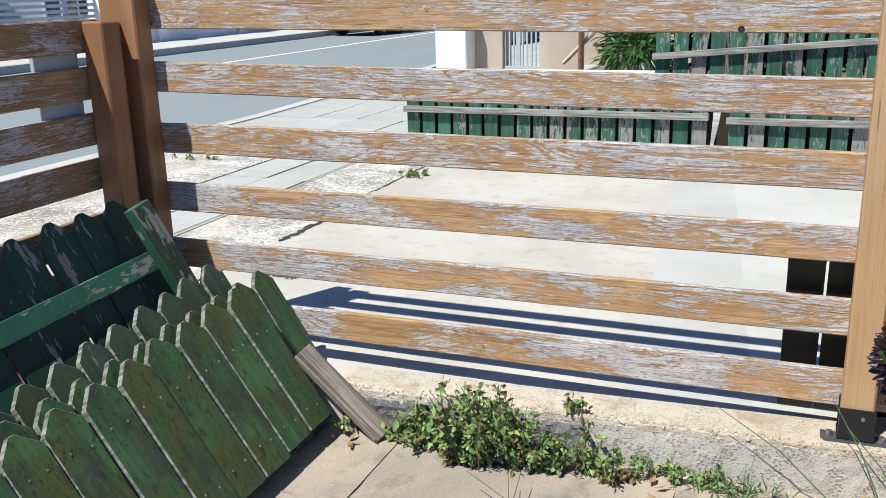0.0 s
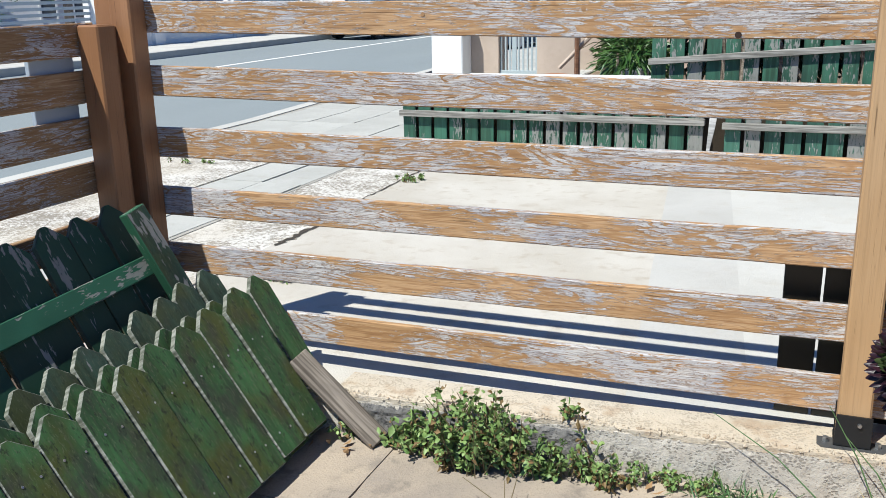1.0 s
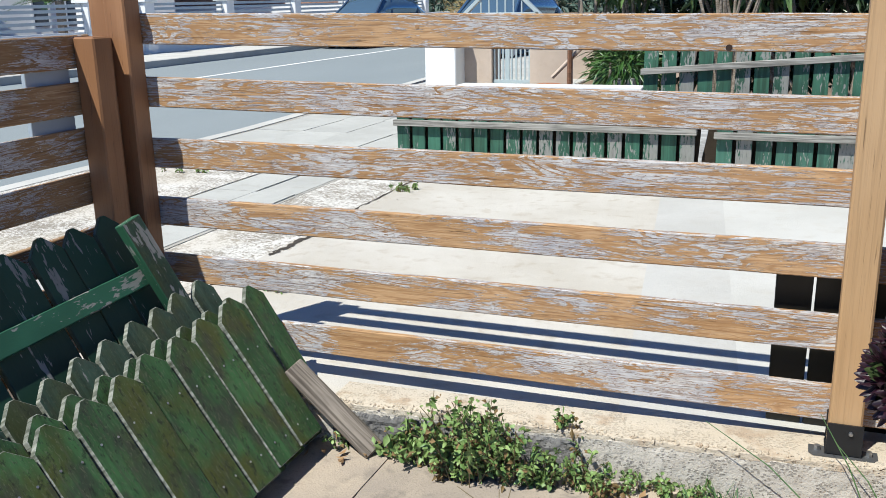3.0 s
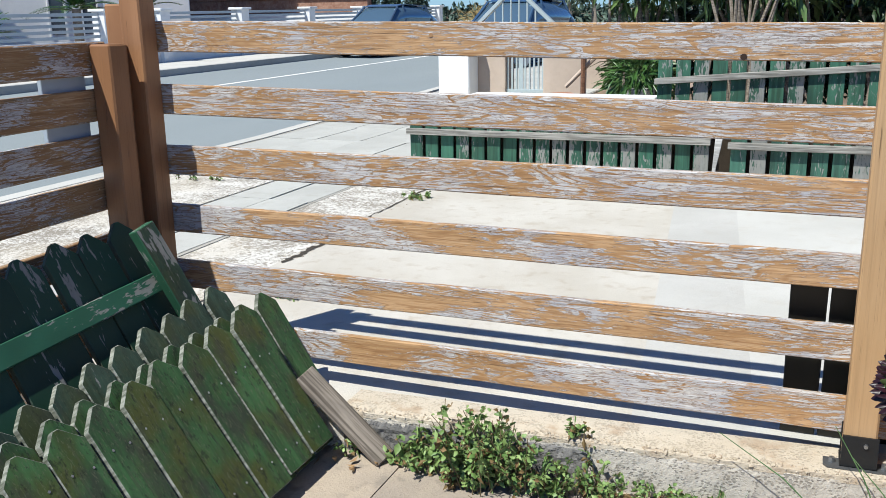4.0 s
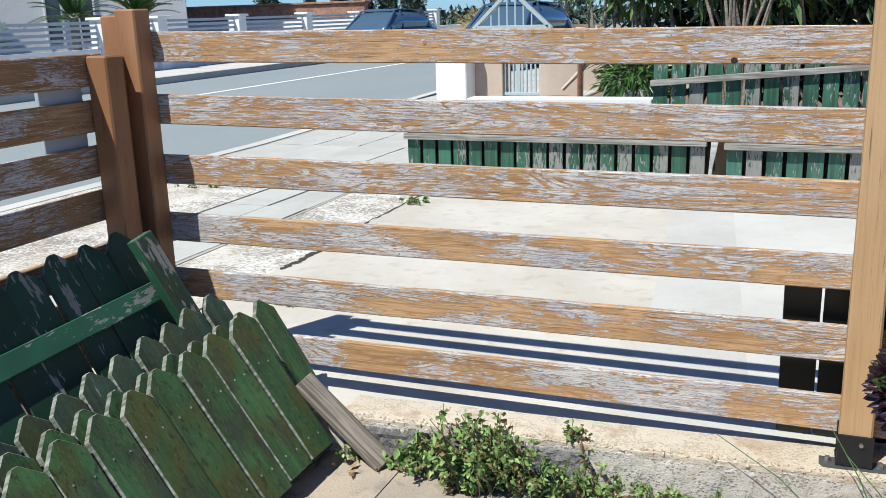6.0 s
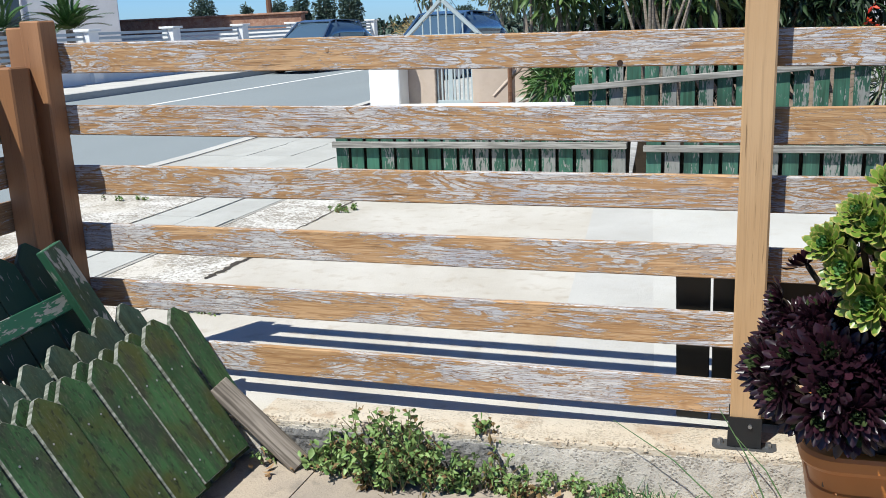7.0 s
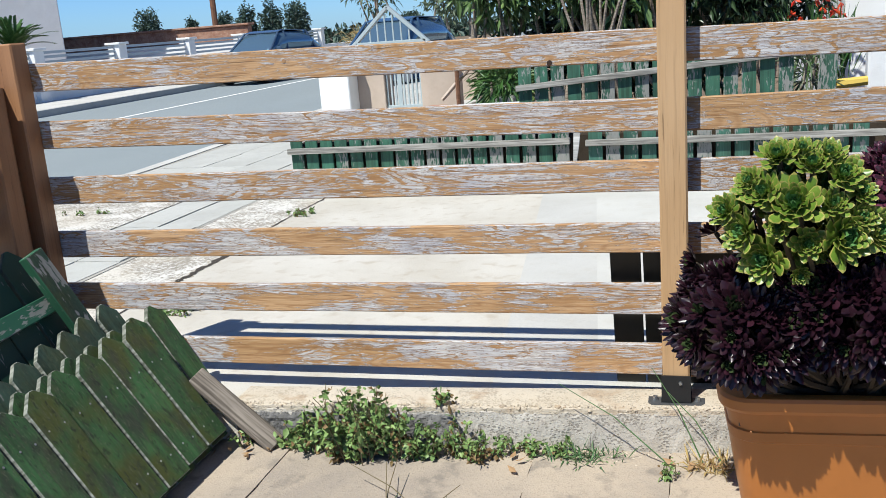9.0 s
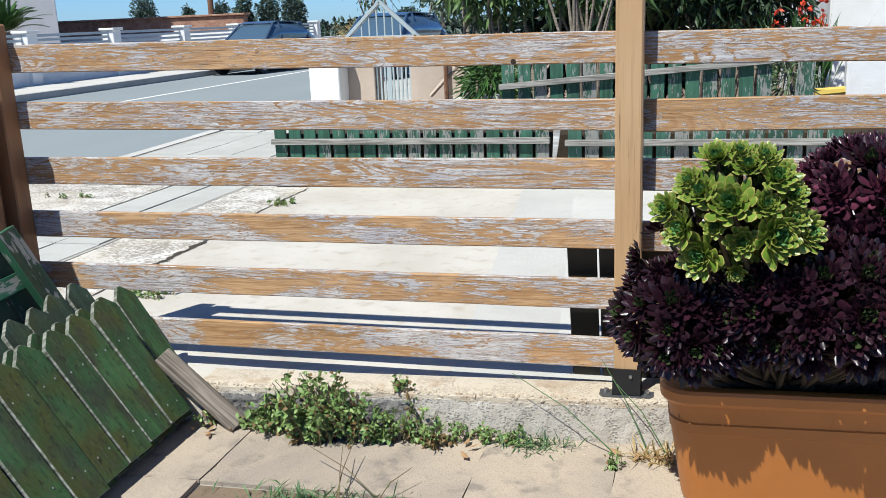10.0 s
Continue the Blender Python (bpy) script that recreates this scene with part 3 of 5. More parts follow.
structure("curb_cap", curb_mesh(-0.149, 0.032, 0.022, 0.004, 0.046, 0.006, 0.022, 7.0), M["curb_top"], "crumbling sandy mortar cap on the curb", "curb")

structure("curb_patch", curb_mesh(-0.158, -0.10, 0.16, -0.022, 0.020, 0.022, 0.016, 11.0, -1.62, -0.74), M["dark_stone"], "dark grey rough mortar patch on the face of the curb", "curb")


def crumbs():
    """Loose sandy bits of mortar along the cap's broken edge."""
    r = random.Random(12)
    verts, faces = [], []
    for k in range(900):
        x = r.uniform(-2.0, 2.4)
        top = 0.004 + 0.042 * (x + 1.5) / 1.5
        c = Vector((x, -0.135 + r.gauss(0, 0.010), top + 0.001))
        if c.y < -0.150:
            c.y = -0.150
            c.z -= r.uniform(0.002, 0.010)
        h = r.uniform(0.0022, 0.0065) * (1.6 if r.random() < 0.06 else 1.0)
        i = len(verts)
        for d in ((1, 0, 0), (-1, 0, 0), (0, 1, 0), (0, -1, 0), (0, 0, 1), (0, 0, -1)):
            verts.append(tuple(c + Vector(d) * h * r.uniform(0.6, 1.3) + scatter_dir(r) * h * 0.3))
        faces += [(i + a, i + b, i + e) for a, b, e in ((0, 2, 4), (2, 1, 4), (1, 3, 4), (3, 0, 4), (2, 0, 5), (1, 2, 5), (3, 1, 5), (0, 3, 5))]
    me = bpy.data.meshes.new("crumbs")
    me.from_pydata(verts, [], faces)
    me.materials.append(M["curb_top"])
    tagged(part("crumbs", me, None, bpy.data.objects["curb_cap"], "loose sandy crumbs of mortar"), kind="stuff")


crumbs()

# paving slabs of the near pavement, in front of the road
def paving():
    bed = bpy.data.objects["pavement_bed"]
    y = -3.0
    k = 0
    while y < 22:
        lo, hi = (-4.28 if y < 4.4 else -5.80 - max(0, y - 6) * 0.07), -3.58
        cuts = [lo + (hi - lo) * f for f in ((0.0, 0.5, 1.0) if y < 4.4 else (0.0, 0.26, 0.5, 0.75, 1.0))]
        for a, b in zip(cuts, cuts[1:]):
            part("paving_slab", uneven_slab(a + 0.004, b - 0.004, y + 0.004, y + 0.996, -0.004 + rng.uniform(-0.004, 0.004), 0.03, k), M["slab"], bed)
            k += 1
        y += 1.0


# dark crack along the driveway's edge
def crack(points, width, name="crack"):
    bm = bmesh.new()
    left, right = [], []
    r = random.Random(9)
    for i, (x, y) in enumerate(points):
        w = width * (0.35 + r.random()) * (0.2 if i in (0, len(points) - 1) else 1)
        left.append(bm.verts.new((x - w, y, 0.004)))
        right.append(bm.verts.new((x + w, y, 0.004)))
    for i in range(len(points) - 1):
        bm.faces.new((left[i], right[i], right[i + 1], left[i + 1]))
    structure(name, bm, M["crack"], "dark crack between driveway and broken edge", "crack")


# ---- the slatted timber fence ----
BOARDS = [(1.235, 1.345, 1.206, 1.312), (1.006, 1.116, 0.980, 1.088), (0.779, 0.890, 0.775, 0.884), (0.556, 0.666, 0.561, 0.666), (0.333, 0.443, 0.336, 0.450), (0.110, 0.215, 0.110, 0.226)]
BOARD_T = 0.022


def slat(x0, x1, zb0, zt0, zb1, zt1, y0, y1, seed):
    """A board between two ends of their own heights, a little bowed and worn at the edges."""
    bm = bmesh.new()
    r, n, rows = random.Random(seed), 24, []
    ph = r.uniform(0, 9)
    for i in range(n + 1):
        f = i / n
        x = x0 + (x1 - x0) * f
        zb, zt = zb0 + (zb1 - zb0) * f, zt0 + (zt1 - zt0) * f
        w = noise.noise((x * 2.3, ph, seed)) * 0.0025
        e = 0.0035
        prof = [(y0 + e, zb), (y0, zb + e), (y0, zt - e), (y0 + e, zt), (y1 - e, zt), (y1, zt - e), (y1, zb + e), (y1 - e, zb)]
        rows.append([bm.verts.new((x, y + w * 0.6, z + w)) for y, z in prof])
    for a, b in zip(rows, rows[1:]):
        for k in range(8):
            bm.faces.new((a[k], a[(k + 1) % 8], b[(k + 1) % 8], b[k]))
    bm.faces.new(rows[0])
    bm.faces.new(rows[-1][::-1])
    bmesh.ops.recalc_face_normals(bm, faces=bm.faces[:])
    return bm


def post_mesh(x0, x1, y0, y1, z0, z1):
    return box(x0, x1, y0, y1, z0, z1, 0.006)


def main_fence():
    f = thing("wooden_fence", "tan slatted timber fence with flaking grey paint on a concrete curb", "fence")
    for i, (zb0, zt0, zb1, zt1) in enumerate(BOARDS):
        part("board", slat(-2.487, 0.045, zb0, zt0, zb1, zt1, 0.002, 0.002 + BOARD_T, i), M["board_top" if i == 0 else "board" if i < 3 else "board_low"], f)
        b = -0.040 if i == 0 else 0.0
        part("board", slat(0.049, 2.58, zb1 - 0.004, zt1 - 0.002, zb1 + b, zt1 + b, 0.002, 0.002 + BOARD_T, i + 20), M["board_top"], f)
    for x, top in ((-2.49, 1.425), (0.0, 2.3), (2.53, 2.3)):
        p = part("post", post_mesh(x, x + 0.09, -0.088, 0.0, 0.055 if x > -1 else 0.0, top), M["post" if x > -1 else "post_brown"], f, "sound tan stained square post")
        if x > -1:
            foot = bmesh.new()
            for y in (-0.096, 0.001):
                box(x - 0.004, x + 0.094, y - 0.004, y + 0.003, 0.046, 0.150, 0.0, foot)
            box(x - 0.006, x + 0.096, -0.100, 0.004, 0.046, 0.054, 0.0, foot)
            s = part("post_shoe", foot, M["metal"], p, "black steel post shoe bolted to the curb")
            fl = sheet([(x - 0.05, -0.095), (x - 0.038, -0.112), (x + 0.128, -0.112), (x + 0.14, -0.095), (x + 0.14, -0.05), (x - 0.05, -0.05)], 0.047, 0.052)
            part("flange", fl, M["flange"], p)
            for bx in (x - 0.026, x + 0.116):
                bolt = tube([(bx, -0.078, 0.05), (bx, -0.078, 0.066)], 0.010, 0.009, 6)
                part("bolt", bolt, M["bolt"], p)
            part("bolt", tube([(x + 0.06, -0.098, 0.125), (x + 0.06, -0.107, 0.125)], 0.007, 0.006, 8), M["bolt"], p)
    # knots in the top board
    for kx, kz, kr, m in ((-0.355, 1.222, 0.0105, "knot"), (-1.32, 1.288, 0.008, "knot_ring"), (-0.80, 1.300, 0.008, "knot_ring"), (-1.757, 1.268, 0.007, "knot_ring"), (-1.14, 0.158, 0.007, "knot_ring")):
        part("knot", tube([(kx, 0.010, kz), (kx, 0.0005, kz)], kr, kr * 0.9, 10), M[m], f)
    return f


def left_fence():
    f = thing("wooden_fence", "tan slatted side fence in its own shade, meeting the front fence", "fence")
    tops = (1.277, 1.118, 0.957, 0.797, 0.602, 0.442, 0.282)
    for i, zt in enumerate(tops):
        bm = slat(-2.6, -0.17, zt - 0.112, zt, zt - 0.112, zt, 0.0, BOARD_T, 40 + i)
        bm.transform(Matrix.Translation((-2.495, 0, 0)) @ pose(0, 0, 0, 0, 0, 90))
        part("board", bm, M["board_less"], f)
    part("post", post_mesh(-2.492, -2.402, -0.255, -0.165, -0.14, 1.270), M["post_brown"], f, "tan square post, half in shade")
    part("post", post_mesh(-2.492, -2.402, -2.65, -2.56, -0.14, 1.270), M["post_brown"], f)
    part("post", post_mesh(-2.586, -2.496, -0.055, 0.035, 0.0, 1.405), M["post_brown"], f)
    # added strip, there only to stop sun slipping between the corner posts
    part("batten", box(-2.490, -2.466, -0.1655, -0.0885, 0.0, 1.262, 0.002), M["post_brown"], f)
    for z0, z1 in ((1.118, 1.165), (0.957, 1.006)):
        part("spacer", box(-2.535, -2.517, -0.46, -0.26, z0 - 0.02, z1 + 0.02, 0.002), M["spacer"], f, "pale blue-grey spacer plate")
    return f


# ---- the stacked picket panels ----
def picket(length, width=0.132, thick=0.020):
    """Local: foot at the origin, length along z, width along y, face towards +x."""
    w = width / 2
    bm = prism([(-w, 0), (w, 0), (w, length - w * 0.80), (w * 0.15, length), (-w * 0.15, length), (-w, length - w * 0.80)], -thick / 2, thick / 2, 0.0025)
    bm.transform(pose(0, 0, 0, 0, 0, 90))
    bm.normal_update()
    for f in bm.faces:
        f.material_index = 1 if abs(f.normal.x) < 0.75 else 0
    return bm


def picket_panel(label, foot, tip, ys, mats, rails, group, dz=0.0, seed=0, front=False, width=0.134):
    """A panel of pickets leaning from its foot line to its tip line, along y."""
    (fx, fz), (tx, tz) = foot, tip
    length = math.hypot(tx - fx, tz - fz)
    lean = math.degrees(math.atan2(tx - fx, tz - fz))
    p = thing("picket_panel", label, "fence panel", group=group)
    r = random.Random(seed)
    me = finish_mesh("picket", picket(length, width), mats)
    yc = sum(ys) / len(ys)
    for y in ys:
        up = dz * (y - yc) + r.uniform(-0.006, 0.006)
        part("picket", me, None, p, at=pose(fx + r.uniform(-0.003, 0.003), y + r.uniform(-0.004, 0.004), fz, r.uniform(-0.6, 0.6), lean, 0) @ Matrix.Translation((0, 0, up)))
    lo, hi = min(ys) - 0.06, max(ys) + 0.06
    for s in rails:
        bm = box(0.011, 0.036, lo, hi, s - 0.036, s + 0.036, 0.003) if front else box(-0.036, -0.011, lo, hi, s - 0.036, s + 0.036, 0.003)
        part("rail", bm, M["rail_green"], p, at=pose(fx, 0, fz, math.degrees(math.atan(dz)), lean, 0))
    if not front:
        screws = bmesh.new()
        for y in ys:
            for s in rails:
                for o in (-0.03, 0.03):
                    c = Vector((0.011, y + o + r.uniform(-0.006, 0.006), s + r.uniform(-0.01, 0.01)))
                    tube([c, c + Vector((0.0012, 0, 0))], 0.0042, 0.0038, 6, screws)
        tagged(part("screw_heads", screws, M["bolt"], p, "small weathered screw heads", at=pose(fx, 0, fz, 0, lean, 0)), kind="stuff")
    return p


def picket_stack():
    g = "stacked picket panels"
    picket_panel("mossy green picket panel lying against the stack", (-1.608, -0.098), (-1.925, 0.350), [-0.305 - 0.143 * k for k in range(9)], [M["picket"], M["picket_end"]], (0.10, 0.40), g, 0.07, 1, False, 0.136)
    picket_panel("green picket panel behind the mossy one", (-1.668, -0.150), (-1.985, 0.345), [-0.075 - 0.132 * k for k in range(11)], [M["picket"], M["picket_end"]], (0.12, 0.42), g, 0.035, 2, False, 0.125)
    picket_panel("green picket panel with pale cut ends", (-1.775, -0.150), (-2.115, 0.362), [-0.17 - 0.130 * k for k in range(10)], [M["picket_mid"], M["picket_end"]], (0.12, 0.44), g, 0.095, 3, False, 0.122)
    # edge faces get a paler green, painting in the lit edges
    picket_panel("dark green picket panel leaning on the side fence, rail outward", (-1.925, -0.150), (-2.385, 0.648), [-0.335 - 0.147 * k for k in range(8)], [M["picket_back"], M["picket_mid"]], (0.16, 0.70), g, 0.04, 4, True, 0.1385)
    e = thing("loose_picket", "loose green board leaning on the corner post", "board", pose(-1.945, -0.165, -0.15))
    d = Vector((-0.315, -0.190, 0.815))
    zv = d.normalized()
    xv = Vector((0.93, -0.22, 0.30))
    xv = (xv - zv * xv.dot(zv)).normalized()
    bm = box(-0.022, 0.022, -0.042, 0.042, 0, d.length, 0.003)
    bm.normal_update()
    # dim broad face, brighter green edges: weathering and sun both put into colour
    for q in bm.faces:
        q.material_index = 0 if abs(q.normal.x) > 0.75 else 1
    part("board", bm, [M["loose_face"], M["rail_upright"]], e, at=Matrix((xv, zv.cross(xv), zv)).transposed().to_4x4())
    q = thing("grey_plank", "bare grey weathered plank propped against the pickets", "plank", pose(-1.430, -0.212, -0.130))
    d = Vector((-0.318, 0.015, 0.267))
    bm = box(0, d.length, -0.041, 0.041, -0.010, 0.010, 0.004)
    x = d.normalized()
    zv = (Vector((0.42, -0.58, 0.70)) - x * x.dot(Vector((0.42, -0.58, 0.70)))).normalized()
    yv = zv.cross(x)
    m3 = Matrix((x, yv, zv)).transposed().to_4x4()
    part("plank", bm, M["grey_plank"], q, at=m3)


# ---- picket panels beyond the drive ----
def far_panel(label, x0, n, y, z0, rail_z, slope=0.0, tall=0.58, pitch=0.138, rail_over=0.0, seed=0, rail2=True, lean=0.0, mat="picket_far"):
    p = thing("picket_panel", label, "fence panel", pose(x0, y, z0, lean, 0, 0), group="panels across the drive")
    r = random.Random(seed)
    me = finish_mesh("picket", picket(tall, 0.110, 0.018), [M[mat], M[mat]])
    for k in range(n):
        part("picket", me, None, p, at=pose(pitch * (k + 0.5), r.uniform(-0.003, 0.003), r.uniform(-0.012, 0.012) , 0, r.uniform(-1, 1), -90))
    w = n * pitch
    for rz in ((rail_z, rail_z - 0.36) if rail2 else (rail_z,)):
        bm = prism([(-0.004, rz - 0.024), (w + rail_over, rz - 0.024 + slope * (w + rail_over)), (w + rail_over, rz + 0.024 + slope * (w + rail_over)), (-0.004, rz + 0.024)], -0.06, -0.011, 0.003)
        part("rail", bm, M["rail_grey"], p, "grey weathered rail")
    return p


def far_fences():
    far_panel("worn green picket panel with a grey rail, propped across the drive", -3.29, 18, 4.2, 0.0, 0.385, pitch=0.1355, seed=1)
    far_panel("bleached green picket panel with a long grey rail", -0.72, 15, 4.15, -0.03, 0.400, seed=2, rail_over=0.25, mat="picket_worn")
    far_panel("green picket panel, rising grey rail, on the dark backing block", -1.34, 16, 4.62, 0.44, 0.345, 0.075, 0.62, seed=3, rail2=False)
    p = thing("loose_picket", "bleached split picket between two panels", "board", pose(-0.852, 4.07, 0.0, 0, 4, 0))
    part("board", prism([(0.020, 0.0), (0.038, 0.0), (0.042, 0.22), (0.058, 0.36), (0.066, 0.50), (0.010, 0.50), (0.014, 0.34)], -0.010, 0.010, 0.002), M["bleached"], p)
    p = thing("loose_picket", "single grey-green picket standing on the dark backing block", "board", pose(1.09, 4.66, 0.44, 0, 3, 0))
    part("board", finish_mesh("board", picket(0.6), [M["picket_far"], M["rail_grey"]]), None, p, at=pose(0, 0, 0, 0, 0, -90))


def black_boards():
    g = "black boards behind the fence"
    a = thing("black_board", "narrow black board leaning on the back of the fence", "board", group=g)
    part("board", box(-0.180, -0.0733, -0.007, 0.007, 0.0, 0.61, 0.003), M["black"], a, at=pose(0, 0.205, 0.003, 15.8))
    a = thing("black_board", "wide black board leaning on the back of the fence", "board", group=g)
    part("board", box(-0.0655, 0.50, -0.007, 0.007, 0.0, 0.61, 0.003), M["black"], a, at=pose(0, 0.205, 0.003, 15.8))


# ---- planter with aeoniums ----
def rosette_mesh(name, mats, n, seed, open_=1.0, broad=0.30):
    """A rosette of fleshy spoon leaves of unit radius, heart upward."""
    r = random.Random(seed)
    verts, faces, idx = [], [], []
    for i in range(n):
        f = i / (n - 1)
        a = i * 2.39996 + r.uniform(-0.12, 0.12)
        tilt_ = radians(84 - 72 * f ** 0.8 * open_ + r.uniform(-5, 5))
        length = (0.26 + 0.74 * f ** 0.9) * r.uniform(0.92, 1.06)
        width = broad * (0.55 + 0.6 * f) * r.uniform(0.88, 1.1)
        out, up = math.cos(tilt_), math.sin(tilt_)
        d = Vector((math.cos(a) * out, math.sin(a) * out, up))
        s = Vector((-math.sin(a), math.cos(a), 0))
        nn = s.cross(d) * -1
        base = Vector((math.cos(a), math.sin(a), 0)) * 0.03 + Vector((0, 0, 0.10 * (1 - f)))
        k = len(verts)
        prof = ((0.0, 0.25, 0.0), (0.45, 0.66, -0.03), (0.76, 1.0, 0.0), (0.92, 0.62, 0.05))
        for t, w, c in prof:
            p = base + d * length * t + nn * c
            for e, lift in ((-1, 0.05), (-0.80, 0.03), (0, 0), (0.80, 0.03), (1, 0.05)):
                verts.append(p + s * width * 0.5 * w * e + nn * lift * w * -1)
        verts.append(base + d * length * 1.02 + nn * 0.07)
        for row in range(3):
            for c in range(4):
                q = k + row * 5 + c
                faces.append((q, q + 1, q + 6, q + 5))
                idx.append(1 if f < 0.30 else (2 if c in (0, 3) and row else 0))
        faces += [(k + 15 + c, k + 16 + c, k + 20) for c in range(4)]
        idx += [(1 if f < 0.30 else 2)] * 4
    me = bpy.data.meshes.new(name)
    me.from_pydata([tuple(v) for v in verts], [], faces)
    for m in mats:
        me.materials.append(m)
    for p, i in zip(me.polygons, idx):
        p.material_index, p.use_smooth = i, True
    me.update()
    return me


def face_to(place, out, size, spin):
    q = Vector(out).to_track_quat("Z", "Y").to_matrix().to_4x4()
    return Matrix.Translation(place) @ q @ pose(0, 0, 0, 0, 0, spin) @ Matrix.Scale(size, 4)


def aeonium(label, meshes, spots, root, stem_mat, group):
    p = thing("aeonium_plant", label, "succulent plant", group=group)
    r = random.Random(len(spots))
    for place, out, size in spots:
        c = Vector(place)
        part("rosette", r.choice(meshes), None, p, at=face_to(c, out, size, r.uniform(0, 360)))
        a = Vector(root) + Vector((r.uniform(-0.12, 0.12), r.uniform(-0.06, 0.06), 0))
        mid = a.lerp(c, 0.55) + Vector((0, 0.02, -0.03))
        part("stem", tube([a, mid, c - Vector(out).normalized() * size * 0.05], 0.011, 0.007, 5), stem_mat, p)
    return p


def planter():
    p = thing("planter", "large terracotta-coloured plastic trough planter on the patio", "planter", pose(0.640, -0.388, PATIO(0.66), 0, 0, 3))
    # rounded rectangle sections: height, half length, half depth
    secs = [(0.0, 0.400, 0.150), (0.03, 0.406, 0.156), (0.255, 0.440, 0.188), (0.259, 0.444, 0.192), (0.290, 0.447, 0.195), (0.294, 0.443, 0.191), (0.350, 0.452, 0.198), (0.354, 0.466, 0.210), (0.366, 0.473, 0.217), (0.392, 0.474, 0.218), (0.402, 0.469, 0.213), (0.405, 0.462, 0.206), (0.405, 0.440, 0.184), (0.35, 0.430, 0.176)]
    bm = bmesh.new()
    rings = []
    for z, a, b in secs:
        ring = []
        rad = 0.085
        for cx, cy, st in ((a - rad, b - rad, 0), (-a + rad, b - rad, 90), (-a + rad, -b + rad, 180), (a - rad, -b + rad, 270)):
            for k in range(7):
                an = radians(st + 15 * k)
                ring.append(bm.verts.new((cx + rad * math.cos(an), cy + rad * math.sin(an), z)))
        rings.append(ring)
    for a, b in zip(rings, rings[1:]):
        for k in range(len(a)):
            bm.faces.new((a[k], a[(k + 1) % len(a)], b[(k + 1) % len(a)], b[k]))
    bm.faces.new(rings[0][::-1])
    bm.normal_update()
    for e in bm.edges:
        e.smooth = len(e.link_faces) < 2 or e.calc_face_angle() < 0.42
    part("trough", bm, M["pot"], p, smooth=True)
    bm = sheet([(-0.42, -0.17), (0.42, -0.17), (0.42, 0.17), (-0.42, 0.17)], 0.30, 0.345)
    part("soil", bm, M["soil"], p)


def aeoniums():
    r = random.Random(21)
    green = [rosette_mesh("green_rosette", [M["aeo_green"], M["aeo_heart"], M["aeo_tip"]], 54, s, 0.92, 0.33) for s in (1, 2, 3)]
    # the wine tone paints sun onto some leaves and leaf edges
    purple = [rosette_mesh("purple_rosette", [M["aeo_wine"] if s == 4 else M["aeo_purple"], M["aeo_dark"] if s == 1 else M["aeo_purple"], M["aeo_wine"] if s == 3 else M["aeo_purple"]], 50, s, 0.96, 0.26) for s in (1, 2, 3, 4)]
    deep = rosette_mesh("purple_rosette", [M["aeo_purple"], M["aeo_dark"], M["aeo_purple"]], 50, 9, 0.97, 0.27)
    c0 = Vector((0.362, -0.70, 0.86))
    heads = ((0.31, 1.006, 0.054), (0.384, 0.987, 0.050), (0.45, 0.962, 0.060), (0.344, 0.897, 0.076), (0.277, 0.926, 0.055), (0.245, 0.95, 0.042), (0.19, 0.875, 0.050), (0.231, 0.831, 0.060), (0.281, 0.761, 0.070), (0.428, 0.896, 0.046), (0.452, 0.82, 0.080), (0.374, 0.803, 0.046), (0.527, 0.822, 0.058), (0.522, 0.723, 0.052), (0.363, 0.715, 0.030), (0.492, 0.864, 0.048), (0.364, 1.017, 0.042), (0.423, 1.006, 0.046), (0.49, 0.921, 0.044), (0.31, 0.845, 0.038))
    spots = []
    for x, z, size in heads:
        q = max(0.0, 1 - ((x - 0.362) / 0.20) ** 2 - ((z - 0.86) / 0.175) ** 2)
        c = Vector((x, -0.74 - 0.10 * math.sqrt(q), z))
        spots.append((c, (c - c0) * 6.0 + Vector((-0.12, -0.50, 0.50)) + scatter_dir(r) * 0.2, size * 1.08))
    for k in range(34):
        d = scatter_dir(r)
        spots.append((c0 + Vector((d.x * 0.135, -0.01 + d.y * 0.05, d.z * 0.115)), d + Vector((0, -0.3, 0.7)), 0.068))
    aeonium("bright green aeonium rosettes crowded above the planter", green, spots, (0.50, -0.45, 0.24), M["aeo_stem"], "aeoniums in the planter")

    def clump(c0, rad, count, lo, hi, gap):
        got = []
        for k in range(1500):
            if len(got) >= count:
                break
            d = scatter_dir(r)
            c = Vector(c0) + Vector((d.x * rad[0], d.y * rad[1], d.z * rad[2]))
            if d.y > 0.6 or any((c - Vector(o[0])).length < gap for o in got):
                continue
            got.append((c, d + Vector((0, -0.25, 0.3)), r.uniform(lo, hi)))
        return got

    low = clump((0.245, -0.62, 0.535), (0.170, 0.19, 0.125), 46, 0.065, 0.09, 0.05) + clump((0.62, -0.62, 0.60), (0.36, 0.21, 0.165), 96, 0.065, 0.095, 0.05)
    low += clump((0.24, -0.60, 0.70), (0.13, 0.12, 0.10), 9, 0.055, 0.075, 0.06)
    aeonium("dark purple aeonium rosettes spilling over the planter's rim", purple[:2] + [deep], low, (0.55, -0.42, 0.24), M["bed"], "aeoniums in the planter")
